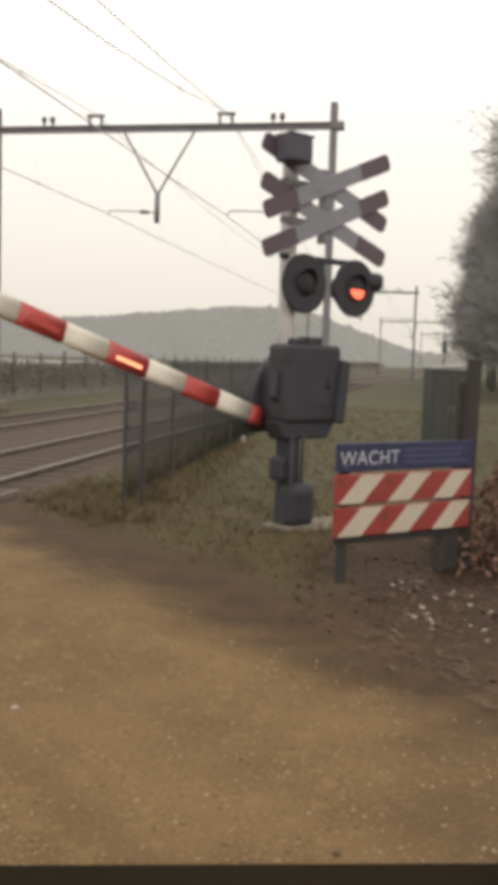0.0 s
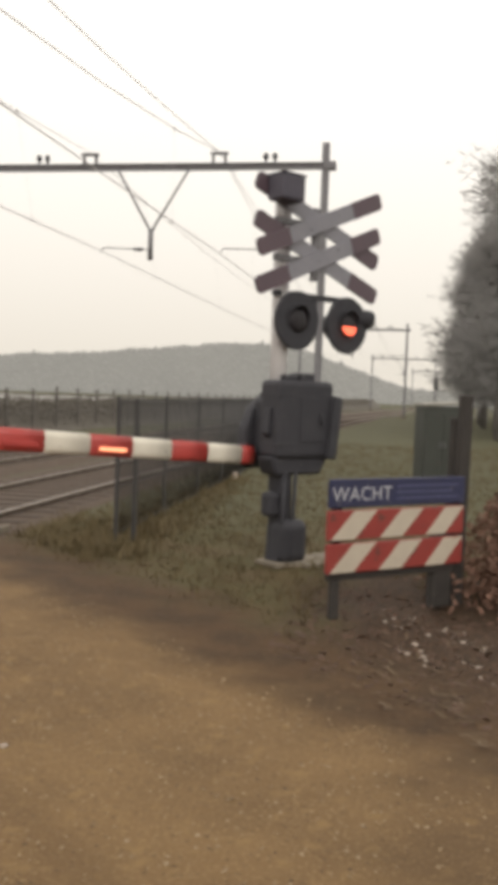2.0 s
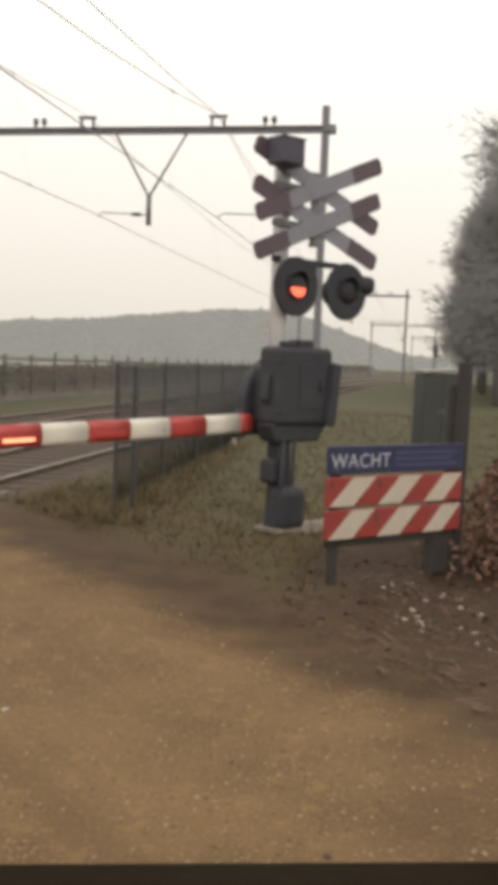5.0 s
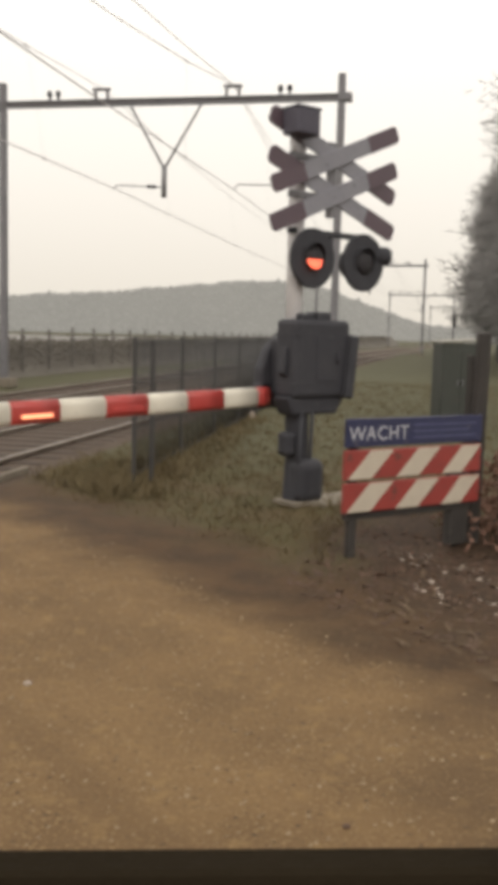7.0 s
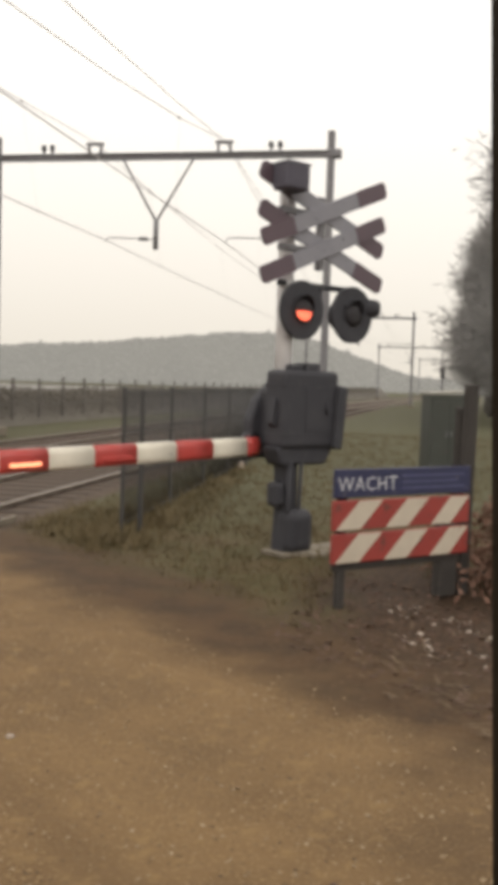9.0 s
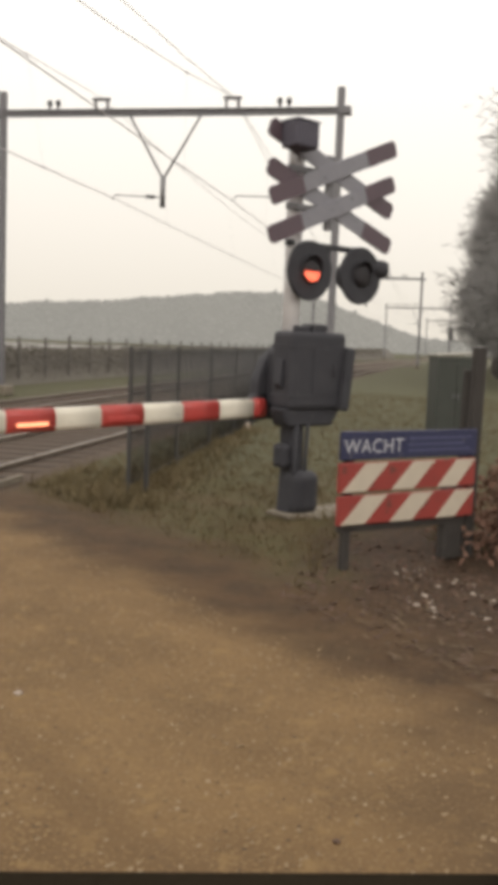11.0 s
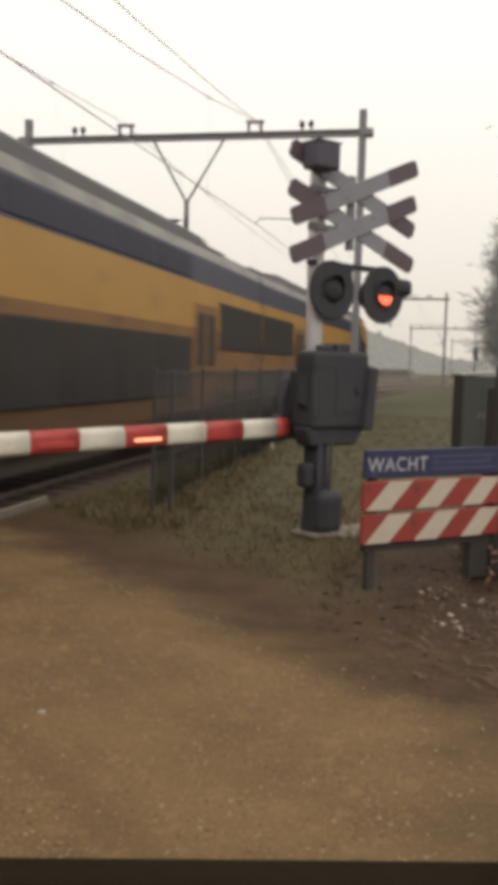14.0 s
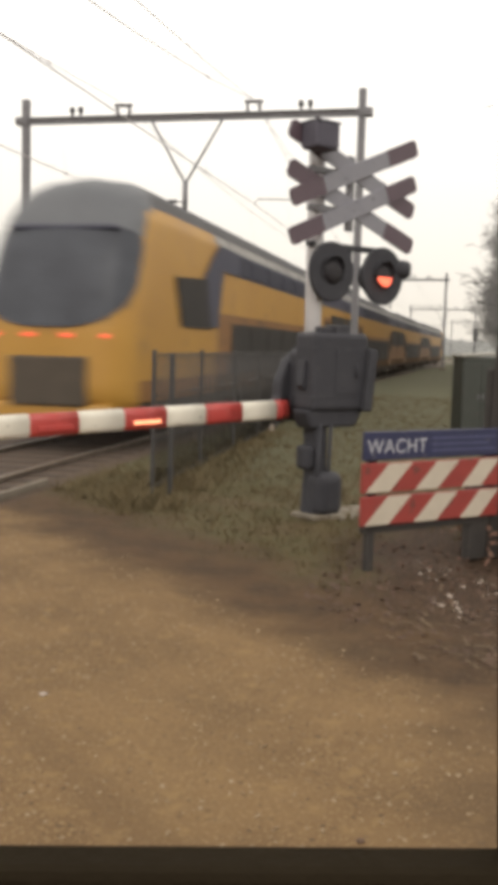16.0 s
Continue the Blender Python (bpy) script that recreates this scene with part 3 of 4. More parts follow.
def barrier_machine():
    """The dark drive unit on its pedestal, behind the mast's foot."""
    p = empty("barrier_machine", pose(*BASE, 0, 0, TURN), "black painted barrier drive unit on a pedestal beside the mast", "barrier machine")
    part("housing", box(0.77, 0.32, 0.80, (0.165, 0.03, 1.50), 0.055, seg=3), BLACK, p)
    part("side_casing", prism([(0.02, 0.96), (-0.16, 1.00), (-0.27, 1.12), (-0.27, 1.38), (-0.17, 1.60), (0.02, 1.76)], 0.14, Matrix.Translation((0, 0.34, 0)), bevel=0.04), BLACK, p)
    part("gear_casing", box(0.34, 0.36, 0.62, (0.04, 0.22, 1.40), 0.05), BLACK, p)
    part("lower_casing", prism([(-0.20, 0.93), (0.42, 0.93), (0.54, 1.12), (-0.28, 1.12)], 0.24, Matrix.Translation((0, -0.09, 0)), bevel=0.03), BLACK, p)
    part("lid", box(0.18, 0.18, 0.07, (0.00, 0.03, 1.925), 0.02), BLACK, p)
    part("lid", box(0.20, 0.20, 0.10, (0.22, 0.03, 1.93), 0.02), BLACK, p)
    bm = box(0.12, 0.30, 0.66, (0.53, -0.05, 1.42), 0.03, None, Matrix.Rotation(radians(6), 4, "Y"))
    part("counterweight_arm", bm, RUBBER, p)
    part("hatch", box(0.34, 0.012, 0.46, (0.24, -0.131, 1.50), 0.005), BLACK, p)
    part("hatch_handle", rod((0.35, -0.155, 1.45), (0.35, -0.155, 1.58), 0.010), BLACK, p)
    part("pedestal", prism([(-0.12, 0.0), (0.10, 0.0), (0.08, 0.40), (0.07, 0.98), (-0.11, 0.98), (-0.09, 0.45)], 0.20, Matrix.Translation((0, -0.05, 0)), bevel=0.03), BLACK, p)
    part("junction_box", box(0.14, 0.18, 0.26, (-0.15, 0.04, 0.63), 0.05), BLACK, p)
    part("cable_box", box(0.34, 0.28, 0.46, (0.06, -0.03, 0.25), 0.10, seg=4), BLACK, p)
    part("hinge_bracket", prism([(-0.28, 1.36), (-0.21, 1.30), (-0.21, 1.60), (-0.25, 1.62)], 0.10, Matrix.Translation((0, -0.02, 0)), bevel=0.01), BLACK, p)
    for z in (1.25, 1.75):
        part("housing_rib", box(0.775, 0.325, 0.02, (0.165, 0.03, z), 0.006), BLACK, p)
    part("cable_conduit", rod((-0.08, -0.07, 0.05), (-0.07, -0.07, 0.98), 0.025), RUBBER, p)
    part("cable_conduit", rod((0.05, -0.08, 0.05), (0.08, -0.08, 0.98), 0.02), RUBBER, p)
    part("concrete_slab", box(1.15, 0.50, 0.10, (0.60, -0.10, 0.0), 0.02), CONC, p, "stained concrete foundation slab")
    part("base_plate", box(0.44, 0.36, 0.05, (0.03, 0.02, 0.02), 0.01), CONC, p)
    bm = lathe([(0.13, -0.05), (0.15, -0.04), (0.15, 0.05), (0.12, 0.06)], 20, None, Matrix.Translation((-0.18, 0.40, 1.12)) @ Matrix.Rotation(radians(90), 4, "X"))
    part("hub", bm, BLACK, p)
    return p


ARM_AT, ARM_TURN = (-1.55, 9.72, 1.11), 55.0
STRIPE = 0.47


def barrier_arm():
    """Striped boom: its length runs along local -x from the hub."""
    p = empty("crossing_barrier", pose(*ARM_AT, 0, 0, ARM_TURN), "red and white striped barrier arm with small red lamps", "crossing barrier")
    sec = [(-0.035, -0.095), (0.035, -0.095), (0.055, -0.06), (0.055, 0.05), (0.03, 0.095), (-0.03, 0.095), (-0.055, 0.05), (-0.055, -0.06)]
    cuts = [0.10, 0.28] + [0.28 + STRIPE * k for k in range(1, 16)]
    for k, (a, c) in enumerate(zip(cuts, cuts[1:])):
        b = bmesh.new()
        r0 = [b.verts.new((-a, y, z)) for y, z in sec]
        r1 = [b.verts.new((-c, y, z)) for y, z in sec]
        for i in range(8):
            b.faces.new((r0[i], r0[(i + 1) % 8], r1[(i + 1) % 8], r1[i]))
        b.faces.new(r0[::-1])
        b.faces.new(r1)
        bmesh.ops.recalc_face_normals(b, faces=list(b.faces))
        long_edges = [e for e in b.edges if abs(e.verts[0].co.x - e.verts[1].co.x) > 0.05]
        bmesh.ops.bevel(b, geom=long_edges, offset=0.012, segments=2, profile=0.5, affect="EDGES")
        part("stripe", smooth(b), RED if k % 2 == 0 else WHITE, p, "red stripe" if k % 2 == 0 else "white stripe")
    glows = []
    for k in (4, 6):
        x = -(cuts[k] + cuts[k + 1]) / 2
        lamp = part("arm_lamp", box(0.34, 0.03, 0.05, (x, -0.058, -0.03), 0.008), RED, p, "dark red lamp strip")
        lamp2 = part("lit_strip", box(0.30, 0.012, 0.032, (0, 0, 0), 0.004), GLOWARM, lamp, "glowing orange-red lamp strip")
        glows.append((lamp2, (x, -0.072, -0.03)))
    return p, glows


# ---- warning board ----
def words(name, text, size, at, material, parent, label=""):
    cu = bpy.data.curves.new(name, "FONT")
    cu.body, cu.size, cu.extrude, cu.resolution_u = text, size, 0.001, 3
    cu.space_character = 1.07
    ob = new("tmp_text", cu)
    dg = bpy.context.evaluated_depsgraph_get()
    me = bpy.data.meshes.new_from_object(ob.evaluated_get(dg))
    bpy.data.objects.remove(ob)
    me.name = name
    me.transform(Matrix.Translation(at) @ Matrix.Diagonal((0.98, 1, 1, 1)) @ Matrix.Rotation(radians(90), 4, "X"))
    me.materials.clear()
    me.materials.append(material)
    o = new(name, me)
    o.parent = parent
    return tagged(o, label)


SIGN_A, SIGN_B = Vector((-0.60, 7.30, 0)), Vector((0.475, 8.28, 0))


def warning_board():
    """Blue board over two striped planks on posts, along the line A to B."""
    d = SIGN_B - SIGN_A
    L = d.length
    p = empty("warning_board", Matrix.Translation(SIGN_A) @ Matrix.Rotation(math.atan2(d.y, d.x), 4, "Z"), "blue WAIT board in Dutch above red and white striped planks", "warning sign")
    blue = part("blue_board", box(L, 0.025, 0.225, (L / 2, 0, 0.998), 0.008), BLUE, p, "blue enamel board with white lettering")
    words("lettering", "WACHT", 0.158, (0.03, -0.0155, 0.938), INKW, blue, "white word on blue")
    for k, z in enumerate((1.045, 0.995, 0.945)):
        part("text_bar", box(0.70 - 0.08 * (k == 1), 0.004, 0.020, (0.68 + 0.35 - 0.04 * (k == 1), -0.0145, z), 0.0), INKP, blue, "line of small pale text")
    for z in (0.745, 0.485):
        plank = part("plank", box(L, 0.035, 0.235, (L / 2, 0.005, z), 0.01), PLANK, p, "red plank with slanted cream stripes")
        for k in range(3):
            x0 = 0.03 + k * 0.495
            o = [(x0, z - 0.112), (x0 + 0.235, z - 0.112), (x0 + 0.46, z + 0.112), (x0 + 0.225, z + 0.112)]
            if k == 2:
                o = [(x0, z - 0.112), (x0 + 0.215, z - 0.112), (x0 + 0.425, z + 0.112), (x0 + 0.21, z + 0.112)]
            part("slanted_stripe", prism(o, 0.006, Matrix.Translation((0, -0.0165, 0))), CREAM, plank, "cream stripe")
    part("post", box(0.075, 0.06, 1.06, (0.13, 0.055, 0.52), 0.012), STAKE, p)
    part("post", box(0.20, 0.10, 0.62, (L - 0.17, 0.08, 0.30), 0.015), STAKE, p)
    part("crossbar", box(L - 0.1, 0.05, 0.08, (L / 2, 0.05, 0.34), 0.01), STAKE, p)
    return p


def wooden_post(x, y, h, w, lean=0.0):
    bm = box(w, w, h, (0, 0, h / 2), 0.012)
    for v in bm.verts:
        v.co.x += 0.006 * noise.noise(v.co * 5)
    ob = part("wooden_post", bm, STAKE)
    ob.matrix_basis = pose(x, y, -0.02, 0, lean, 30)
    return tagged(ob, "dark weathered square timber post in the grass", "post", "timber posts")


def relay_cabinet():
    p = empty("relay_cabinet", pose(0.56, 19.9, 0, 0, 0, 18), "dark green-grey trackside cabinet with a pale roof", "cabinet")
    part("body", box(0.78, 0.62, 1.60, (0, 0, 0.84), 0.02), CABIN, p)
    part("roof", box(0.86, 0.70, 0.06, (0, 0, 1.69), 0.02, None, Matrix.Rotation(radians(-4), 4, "Y")), CABTOP, p, "pale sloping roof plate")
    part("plinth", box(0.82, 0.66, 0.14, (0, 0, 0.05), 0.01), CONC, p)
    for x in (-0.19, 0.19):
        door = part("door", box(0.36, 0.02, 1.38, (x, -0.315, 0.82), 0.008), CABIN, p)
        part("handle", box(0.02, 0.03, 0.12, (x * 0.25, -0.335, 0.85), 0.005), GALV, door)
    return p


def mesh_fence():
    """Dark steel fence of close thin bars along the near side of the tracks, beyond the mast."""
    p = empty("trackside_fence", Matrix.Identity(4), "dark steel fence of close thin bars beside the railway", "fence")
    ss = [10.4 + 2.4 * k for k in range(6)]
    for s in ss:
        x = -3.27 - 0.03 * (s - 10.4)
        part("post", box(0.045, 0.045, 1.70, (x, s, 0.82), 0.006), FENCE, p)
    part("post", box(0.05, 0.05, 1.66, (-3.10, 10.55, 0.81), 0.006), FENCE, p)
    bar = rod((0, 0, 0.06), (0, 0, 1.64), 0.007, seg=5)
    me = bpy.data.meshes.new("bar")
    bar.to_mesh(me)
    bar.free()
    me.materials.append(FENCE)
    for a, c in zip(ss, ss[1:]):
        xa, xc = -3.27 - 0.03 * (a - 10.4), -3.27 - 0.03 * (c - 10.4)
        for z in (0.10, 0.62, 1.14, 1.60):
            part("rail", rod((xa, a, z), (xc, c, z), 0.008, seg=6), FENCE, p)
        for k in range(1, 28):
            u = k / 28
            ob = new("bar", me)
            ob.parent = p
            ob.matrix_basis = Matrix.Translation((xa + (xc - xa) * u, a + (c - a) * u, 0))
    return p


def lineside_fence():
    """Post-and-rail fence along the far side of the tracks."""
    p = empty("lineside_fence", Matrix.Identity(4), "dark post and rail fence in the hedge behind the far track", "fence")
    pts = []
    for k in range(34):
        x, y, a = on_line(-14.3, 20 + 2.3 * k)
        part("post", box(0.09, 0.09, 1.80 + 0.20 * noise.noise((k * 3.1, 0, 0)), (x, y, 0.82), 0.0), FARPOST, p)
        pts.append(Vector((x, y, 0)))
    for z in (0.75, 1.42):
        for a, c in zip(pts, pts[1:]):
            part("rail", rod(a + Vector((0, 0, z)), c + Vector((0, 0, z)), 0.02, seg=5), FARPOST, p)
    return p


def hedge():
    """Low tangled winter hedge behind the far track."""
    rng = random.Random(8)
    bm = bmesh.new()
    def top_at(s):
        return 1.16 + 0.20 * noise.noise((s * 0.35, 0, 0)) + 0.10 * noise.noise((s * 1.7, 0, 4)) + 0.003 * s

    prev = None
    for k in range(400):
        s = 18 + 0.4 * k
        x, y, a = on_line(-15.9, s)
        t = top_at(s) * 0.97
        row = [bm.verts.new(v) for v in ((x + 1.9, y, -0.1), (x + 1.2, y, t * 0.55), (x + 0.2, y, t), (x - 1.2, y, -0.1))]
        if prev:
            for i in range(3):
                bm.faces.new((prev[i], prev[i + 1], row[i + 1], row[i]))
        prev = row
    for k in range(60000):
        s = 18 + 150 * rng.random() ** 1.7
        x, y, a = on_line(-14.9 + 0.45 * rng.gauss(0, 1), s)
        z = top_at(s) * (0.04 + 0.98 * rng.random() ** 0.7)
        v = Vector((rng.gauss(0, 1), rng.gauss(0, 1), 0.4 + rng.gauss(0, 0.7))).normalized() * (0.03 + 0.06 * rng.random())
        w = v.cross(Vector((rng.gauss(0, 1), rng.gauss(0, 1), rng.gauss(0, 1)))).normalized() * (0.01 + 0.03 * rng.random())
        o = Vector((x, y, z))
        bm.faces.new([bm.verts.new(q) for q in (o - v - w * 0.3, o + w, o + v, o - w)])
    return tagged(part("hedge", bm, HEDGE), "low dark tangled winter hedge behind the far track", "hedge", kind="stuff")


def bare_tree(rng, x, y, h, spread):
    """Trunk, limbs and a cloud of thin twigs."""
    p = empty("bare_tree", pose(x, y, 0, 0, 0, rng.random() * 360), "leafless grey tree in a dense row beside the line", "tree", "bare trees beside the line")
    wood = bmesh.new()
    rod((0, 0, -0.1), (0.1, 0, h * 0.35), 0.20, 0.13, 8, wood)
    rod((0.1, 0, h * 0.35), (0.0, 0.1, h * 0.9), 0.13, 0.03, 7, wood)
    tw = bmesh.new()
    tips = []
    for k in range(26):
        z0 = h * (0.10 + 0.72 * rng.random())
        a = rng.random() * 6.283
        ln = spread * (0.5 + 0.6 * rng.random()) * (1.1 - 0.55 * z0 / h)
        e = Vector((math.cos(a) * ln, math.sin(a) * ln, z0 + ln * (0.35 + 0.7 * rng.random())))
        rod((0.05, 0.03, z0), e, 0.045, 0.012, 5, wood, ends=False)
        tips.append((Vector((0.05, 0.03, z0)), e))
    for k in range(13000):
        a, e = tips[rng.randrange(len(tips))]
        st = a.lerp(e, 0.2 + 0.85 * rng.random()) + Vector((rng.gauss(0, 0.38), rng.gauss(0, 0.38), rng.gauss(0, 0.38)))
        if rng.random() < 2.1 * (st.z / h - 0.45):
            continue
        v = Vector((rng.gauss(0, 1), rng.gauss(0, 1), 0.5 + rng.gauss(0, 0.7))).normalized() * (0.35 + 0.8 * rng.random())
        side = v.cross(Vector((rng.gauss(0, 1), rng.gauss(0, 1), rng.gauss(0, 1)))).normalized() * (0.008 - 0.004 * min(1.0, max(0.0, st.z / h)))
        q = [tw.verts.new(w) for w in (st - side, st + side, st + v * 0.6 + side * 0.6 + Vector((0, 0, 0.05)), st + v)]
        tw.faces.new(q)
    part("trunk", wood, BARK, p)
    part("crown", tw, TWIG, p, "haze of thin bare twigs")
    return p


def scatter(name, n, place, size, material, label, category, seed, flat=0.5):
    rng = random.Random(seed)
    bm = bmesh.new()
    for _ in range(n):
        x, y = place(rng)
        s = size * (0.5 + rng.random())
        m = Matrix.Translation((x, y, height(x, y) + s * flat * 0.4)) @ Euler((rng.gauss(0, 0.3), rng.gauss(0, 0.3), rng.random() * 6.3)).to_matrix().to_4x4() @ Matrix.Diagonal((s, s * (0.5 + 0.5 * rng.random()), s * flat, 1))
        vs = [bm.verts.new(m @ Vector(v)) for v in OCTA]
        for f in OCTF:
            bm.faces.new([vs[i] for i in f])
    return tagged(part(name, bm, material), label, category, kind="stuff")


def grass(n=17000):
    rng = random.Random(11)
    bm = bmesh.new()
    for _ in range(n):
        y = 6.5 + 30 * rng.random() ** 1.7
        x = -4.6 + y * y / 3600 + rng.random() * (7 + y * 0.15)
        d = ROAD_N[0] * x + ROAD_N[1] * y - ROAD_D
        if d < 0.55 + 0.9 * noise.noise((x, y, 4)) + 1.1 * rng.random() ** 2 or (x > -0.7 and d < 2.9):
            continue
        for _k in range(3):
            a, hh = rng.random() * 6.3, (0.03 + 0.09 * rng.random()) * min(1.0, 0.35 + 0.5 * (d - 0.2))
            px, py = x + rng.gauss(0, 0.04), y + rng.gauss(0, 0.04)
            z = height(px, py) - 0.01
            w = Vector((math.cos(a), math.sin(a), 0)) * 0.007
            ln = Vector((rng.gauss(0, 0.05), rng.gauss(0, 0.05), hh))
            o = Vector((px, py, z))
            bm.faces.new([bm.verts.new(v) for v in (o - w, o + w, o + ln * 0.6 + w * 0.6, o + ln)])
    return tagged(part("grass", bm, BLADE), "rough yellow-green winter grass beside the track", "grass", kind="stuff")


def weeds():
    """Taller dead weeds and tufts along the foot of the trackside fence and beside the crossing."""
    rng = random.Random(17)
    bm = bmesh.new()
    for _ in range(620):
        if rng.random() < 0.6:
            y = 9.4 + 9.5 * rng.random() ** 1.4
            x = -3.25 - 0.03 * (y - 10.4) + rng.gauss(0.05, 0.22)
        else:
            y = 8.9 + 3.2 * rng.random()
            x = -4.45 + 1.3 * rng.random()
        if ROAD_N[0] * x + ROAD_N[1] * y - ROAD_D < 0.75:
            continue
        tall = 0.06 + 0.20 * rng.random() ** 2
        for _k in range(9):
            a = rng.random() * 6.283
            o = Vector((x + rng.gauss(0, 0.06), y + rng.gauss(0, 0.06), height(x, y) - 0.01))
            w = Vector((math.cos(a), math.sin(a), 0)) * (0.006 + 0.006 * rng.random())
            tip = Vector((rng.gauss(0, 0.09), rng.gauss(0, 0.09), tall * (0.5 + 0.6 * rng.random())))
            bm.faces.new([bm.verts.new(v) for v in (o - w, o + w, o + tip * 0.6 + w * 0.7, o + tip)])
    return tagged(part("weeds", bm, WEED), "brown-olive dead weeds along the fence", "weeds", kind="stuff")


def railway_signal(x, y):
    p = empty("railway_signal", pose(x, y, 0, 0, 0, 0), "small dark trackside signal on a post far along the line", "signal")
    part("post", rod((0, 0, -0.1), (0, 0, 3.6), 0.06, seg=8), GALV, p)
    part("head", box(0.45, 0.25, 1.1, (0, 0, 3.4), 0.06), BLACK, p)
    return p


def marker_block(x, y):
    b = box(0.30, 0.22, 0.16, (0, 0, 0.06), 0.03)
    ob = part("marker_block", b, PALE)
    ob.matrix_basis = pose(x, y, 0, 0, 0, 20)
    return tagged(ob, "small pale concrete marker block in the grass", "marker block")


def straw():
    """Pale dry stalks lying at the foot of the board and along the road's edge."""
    rng = random.Random(41)
    bm = bmesh.new()
    for _ in range(110):
        x = -0.3 + 1.5 * rng.random()
        d = 0.15 + abs(rng.gauss(0, 0.35)) if rng.random() < 0.6 else 0.6 + 1.3 * rng.random()
        y = (ROAD_D + d + 0.15 * noise.noise((x * 3, 0, 0)) - ROAD_N[0] * x) / ROAD_N[1]
        o = Vector((x, y, height(x, y) + 0.012 + 0.02 * rng.random()))
        a = 2.4 + rng.gauss(0, 0.5)
        v = Vector((math.cos(a), math.sin(a), rng.gauss(0, 0.12))) * (0.03 + 0.06 * rng.random())
        w = Vector((-v.y, v.x, 0)).normalized() * 0.005
        bm.faces.new([bm.verts.new(q) for q in (o - v - w, o - v + w, o + v + w * 0.5, o + v - w * 0.5)])
    return tagged(part("straw", bm, STRAW), "pale dry stalks lying beside the road", "straw", kind="stuff")


def stone(name, x, y, size, material, label):
    """One loose stone with an uneven, worn surface."""
    b = bmesh.new()
    bmesh.ops.create_icosphere(b, subdivisions=2, radius=size)
    for v in b.verts:
        v.co *= 1 + 0.25 * noise.noise(v.co * 2.2 / size)
        v.co.z *= 0.45
    ob = part(name, smooth(b), material)
    ob.matrix_basis = pose(x, y, height(x, y) + size * 0.2, 0, 0, 35)
    return tagged(ob, label, "stone", "loose stones on the road")


def bracken():
    """Heap of dead brown bracken and leaves beside the board."""
    rng = random.Random(31)
    bm = bmesh.new()
    for _ in range(4200):
        a, r = rng.random() * 6.283, abs(rng.gauss(0, 0.34))
        x, y = 0.97 + r * math.cos(a), 8.75 + r * math.sin(a) * 1.3
        o = Vector((x, y, height(x, y) + max(0.0, 1.15 - r * 1.2) * rng.random()))
        v = Vector((rng.gauss(0, 1), rng.gauss(0, 1), rng.gauss(0.1, 0.8))).normalized() * (0.022 + 0.04 * rng.random())
        w = v.cross(Vector((rng.gauss(0, 1), rng.gauss(0, 1), rng.gauss(0, 1)))).normalized() * (0.010 + 0.014 * rng.random())
        bm.faces.new([bm.verts.new(q) for q in (o - v, o + w, o + v, o - w)])
    return tagged(part("dead_bracken", bm, BRACK), "heap of dead red-brown bracken beside the board", "bracken", kind="stuff")


def vehicle_door():
    """Dark window frame close to the eye: sill and rear pillar of the vehicle from which the view is taken."""
    p = empty("vehicle_door", pose(0, 0, 0, 0, 0, 10.5), "dark trim of a vehicle's side window, close by", "vehicle door")
    part("window_sill", box(1.3, 0.03, 0.10, (0, 0, 0), 0.006), INTER, p).matrix_basis = pose(0.0, 0.485, 1.4198, 0, -1.9, 0)
    part("pillar", box(0.10, 0.03, 0.90, (0, 0, 0), 0.008), INTER, p).matrix_basis = pose(0.1872, 0.485, 1.75, 0, -2.8, 0)
    part("front_pillar", rod((-0.66, 0.485, 1.42), (-0.50, 0.485, 2.16), 0.03, seg=8), INTER, p)
    part("top_rail", box(0.76, 0.04, 0.06, (-0.14, 0.485, 2.18), 0.012), INTER, p)
    skin = part("door_panel", box(1.28, 0.10, 1.00, (-0.04, 0.52, 0.90), 0.035), INTER, p)
    part("door_handle", box(0.20, 0.04, 0.04, (0.38, 0.585, 1.22), 0.012), BLACK, skin)
    part("rubbing_strip", box(1.22, 0.02, 0.06, (-0.04, 0.575, 0.80), 0.008), RUBBER, skin)
    part("step", box(1.2, 0.22, 0.38, (-0.04, 0.50, 0.19), 0.03), INTER, p)
    return p


# ---- train ----
CAR = 27.1
HALF = 1.40


def section():
    """Half outline of the car body, from the floor edge up to the roof's middle: offset, height."""
    return [(1.30, 0.55), (HALF, 0.75), (HALF, 1.12), (HALF + 0.02, 2.42), (HALF + 0.01, 2.80), (HALF - 0.01, 3.30), (HALF - 0.05, 3.84), (1.27, 4.05), (1.12, 4.32), (0.75, 4.53), (0.0, 4.63)]


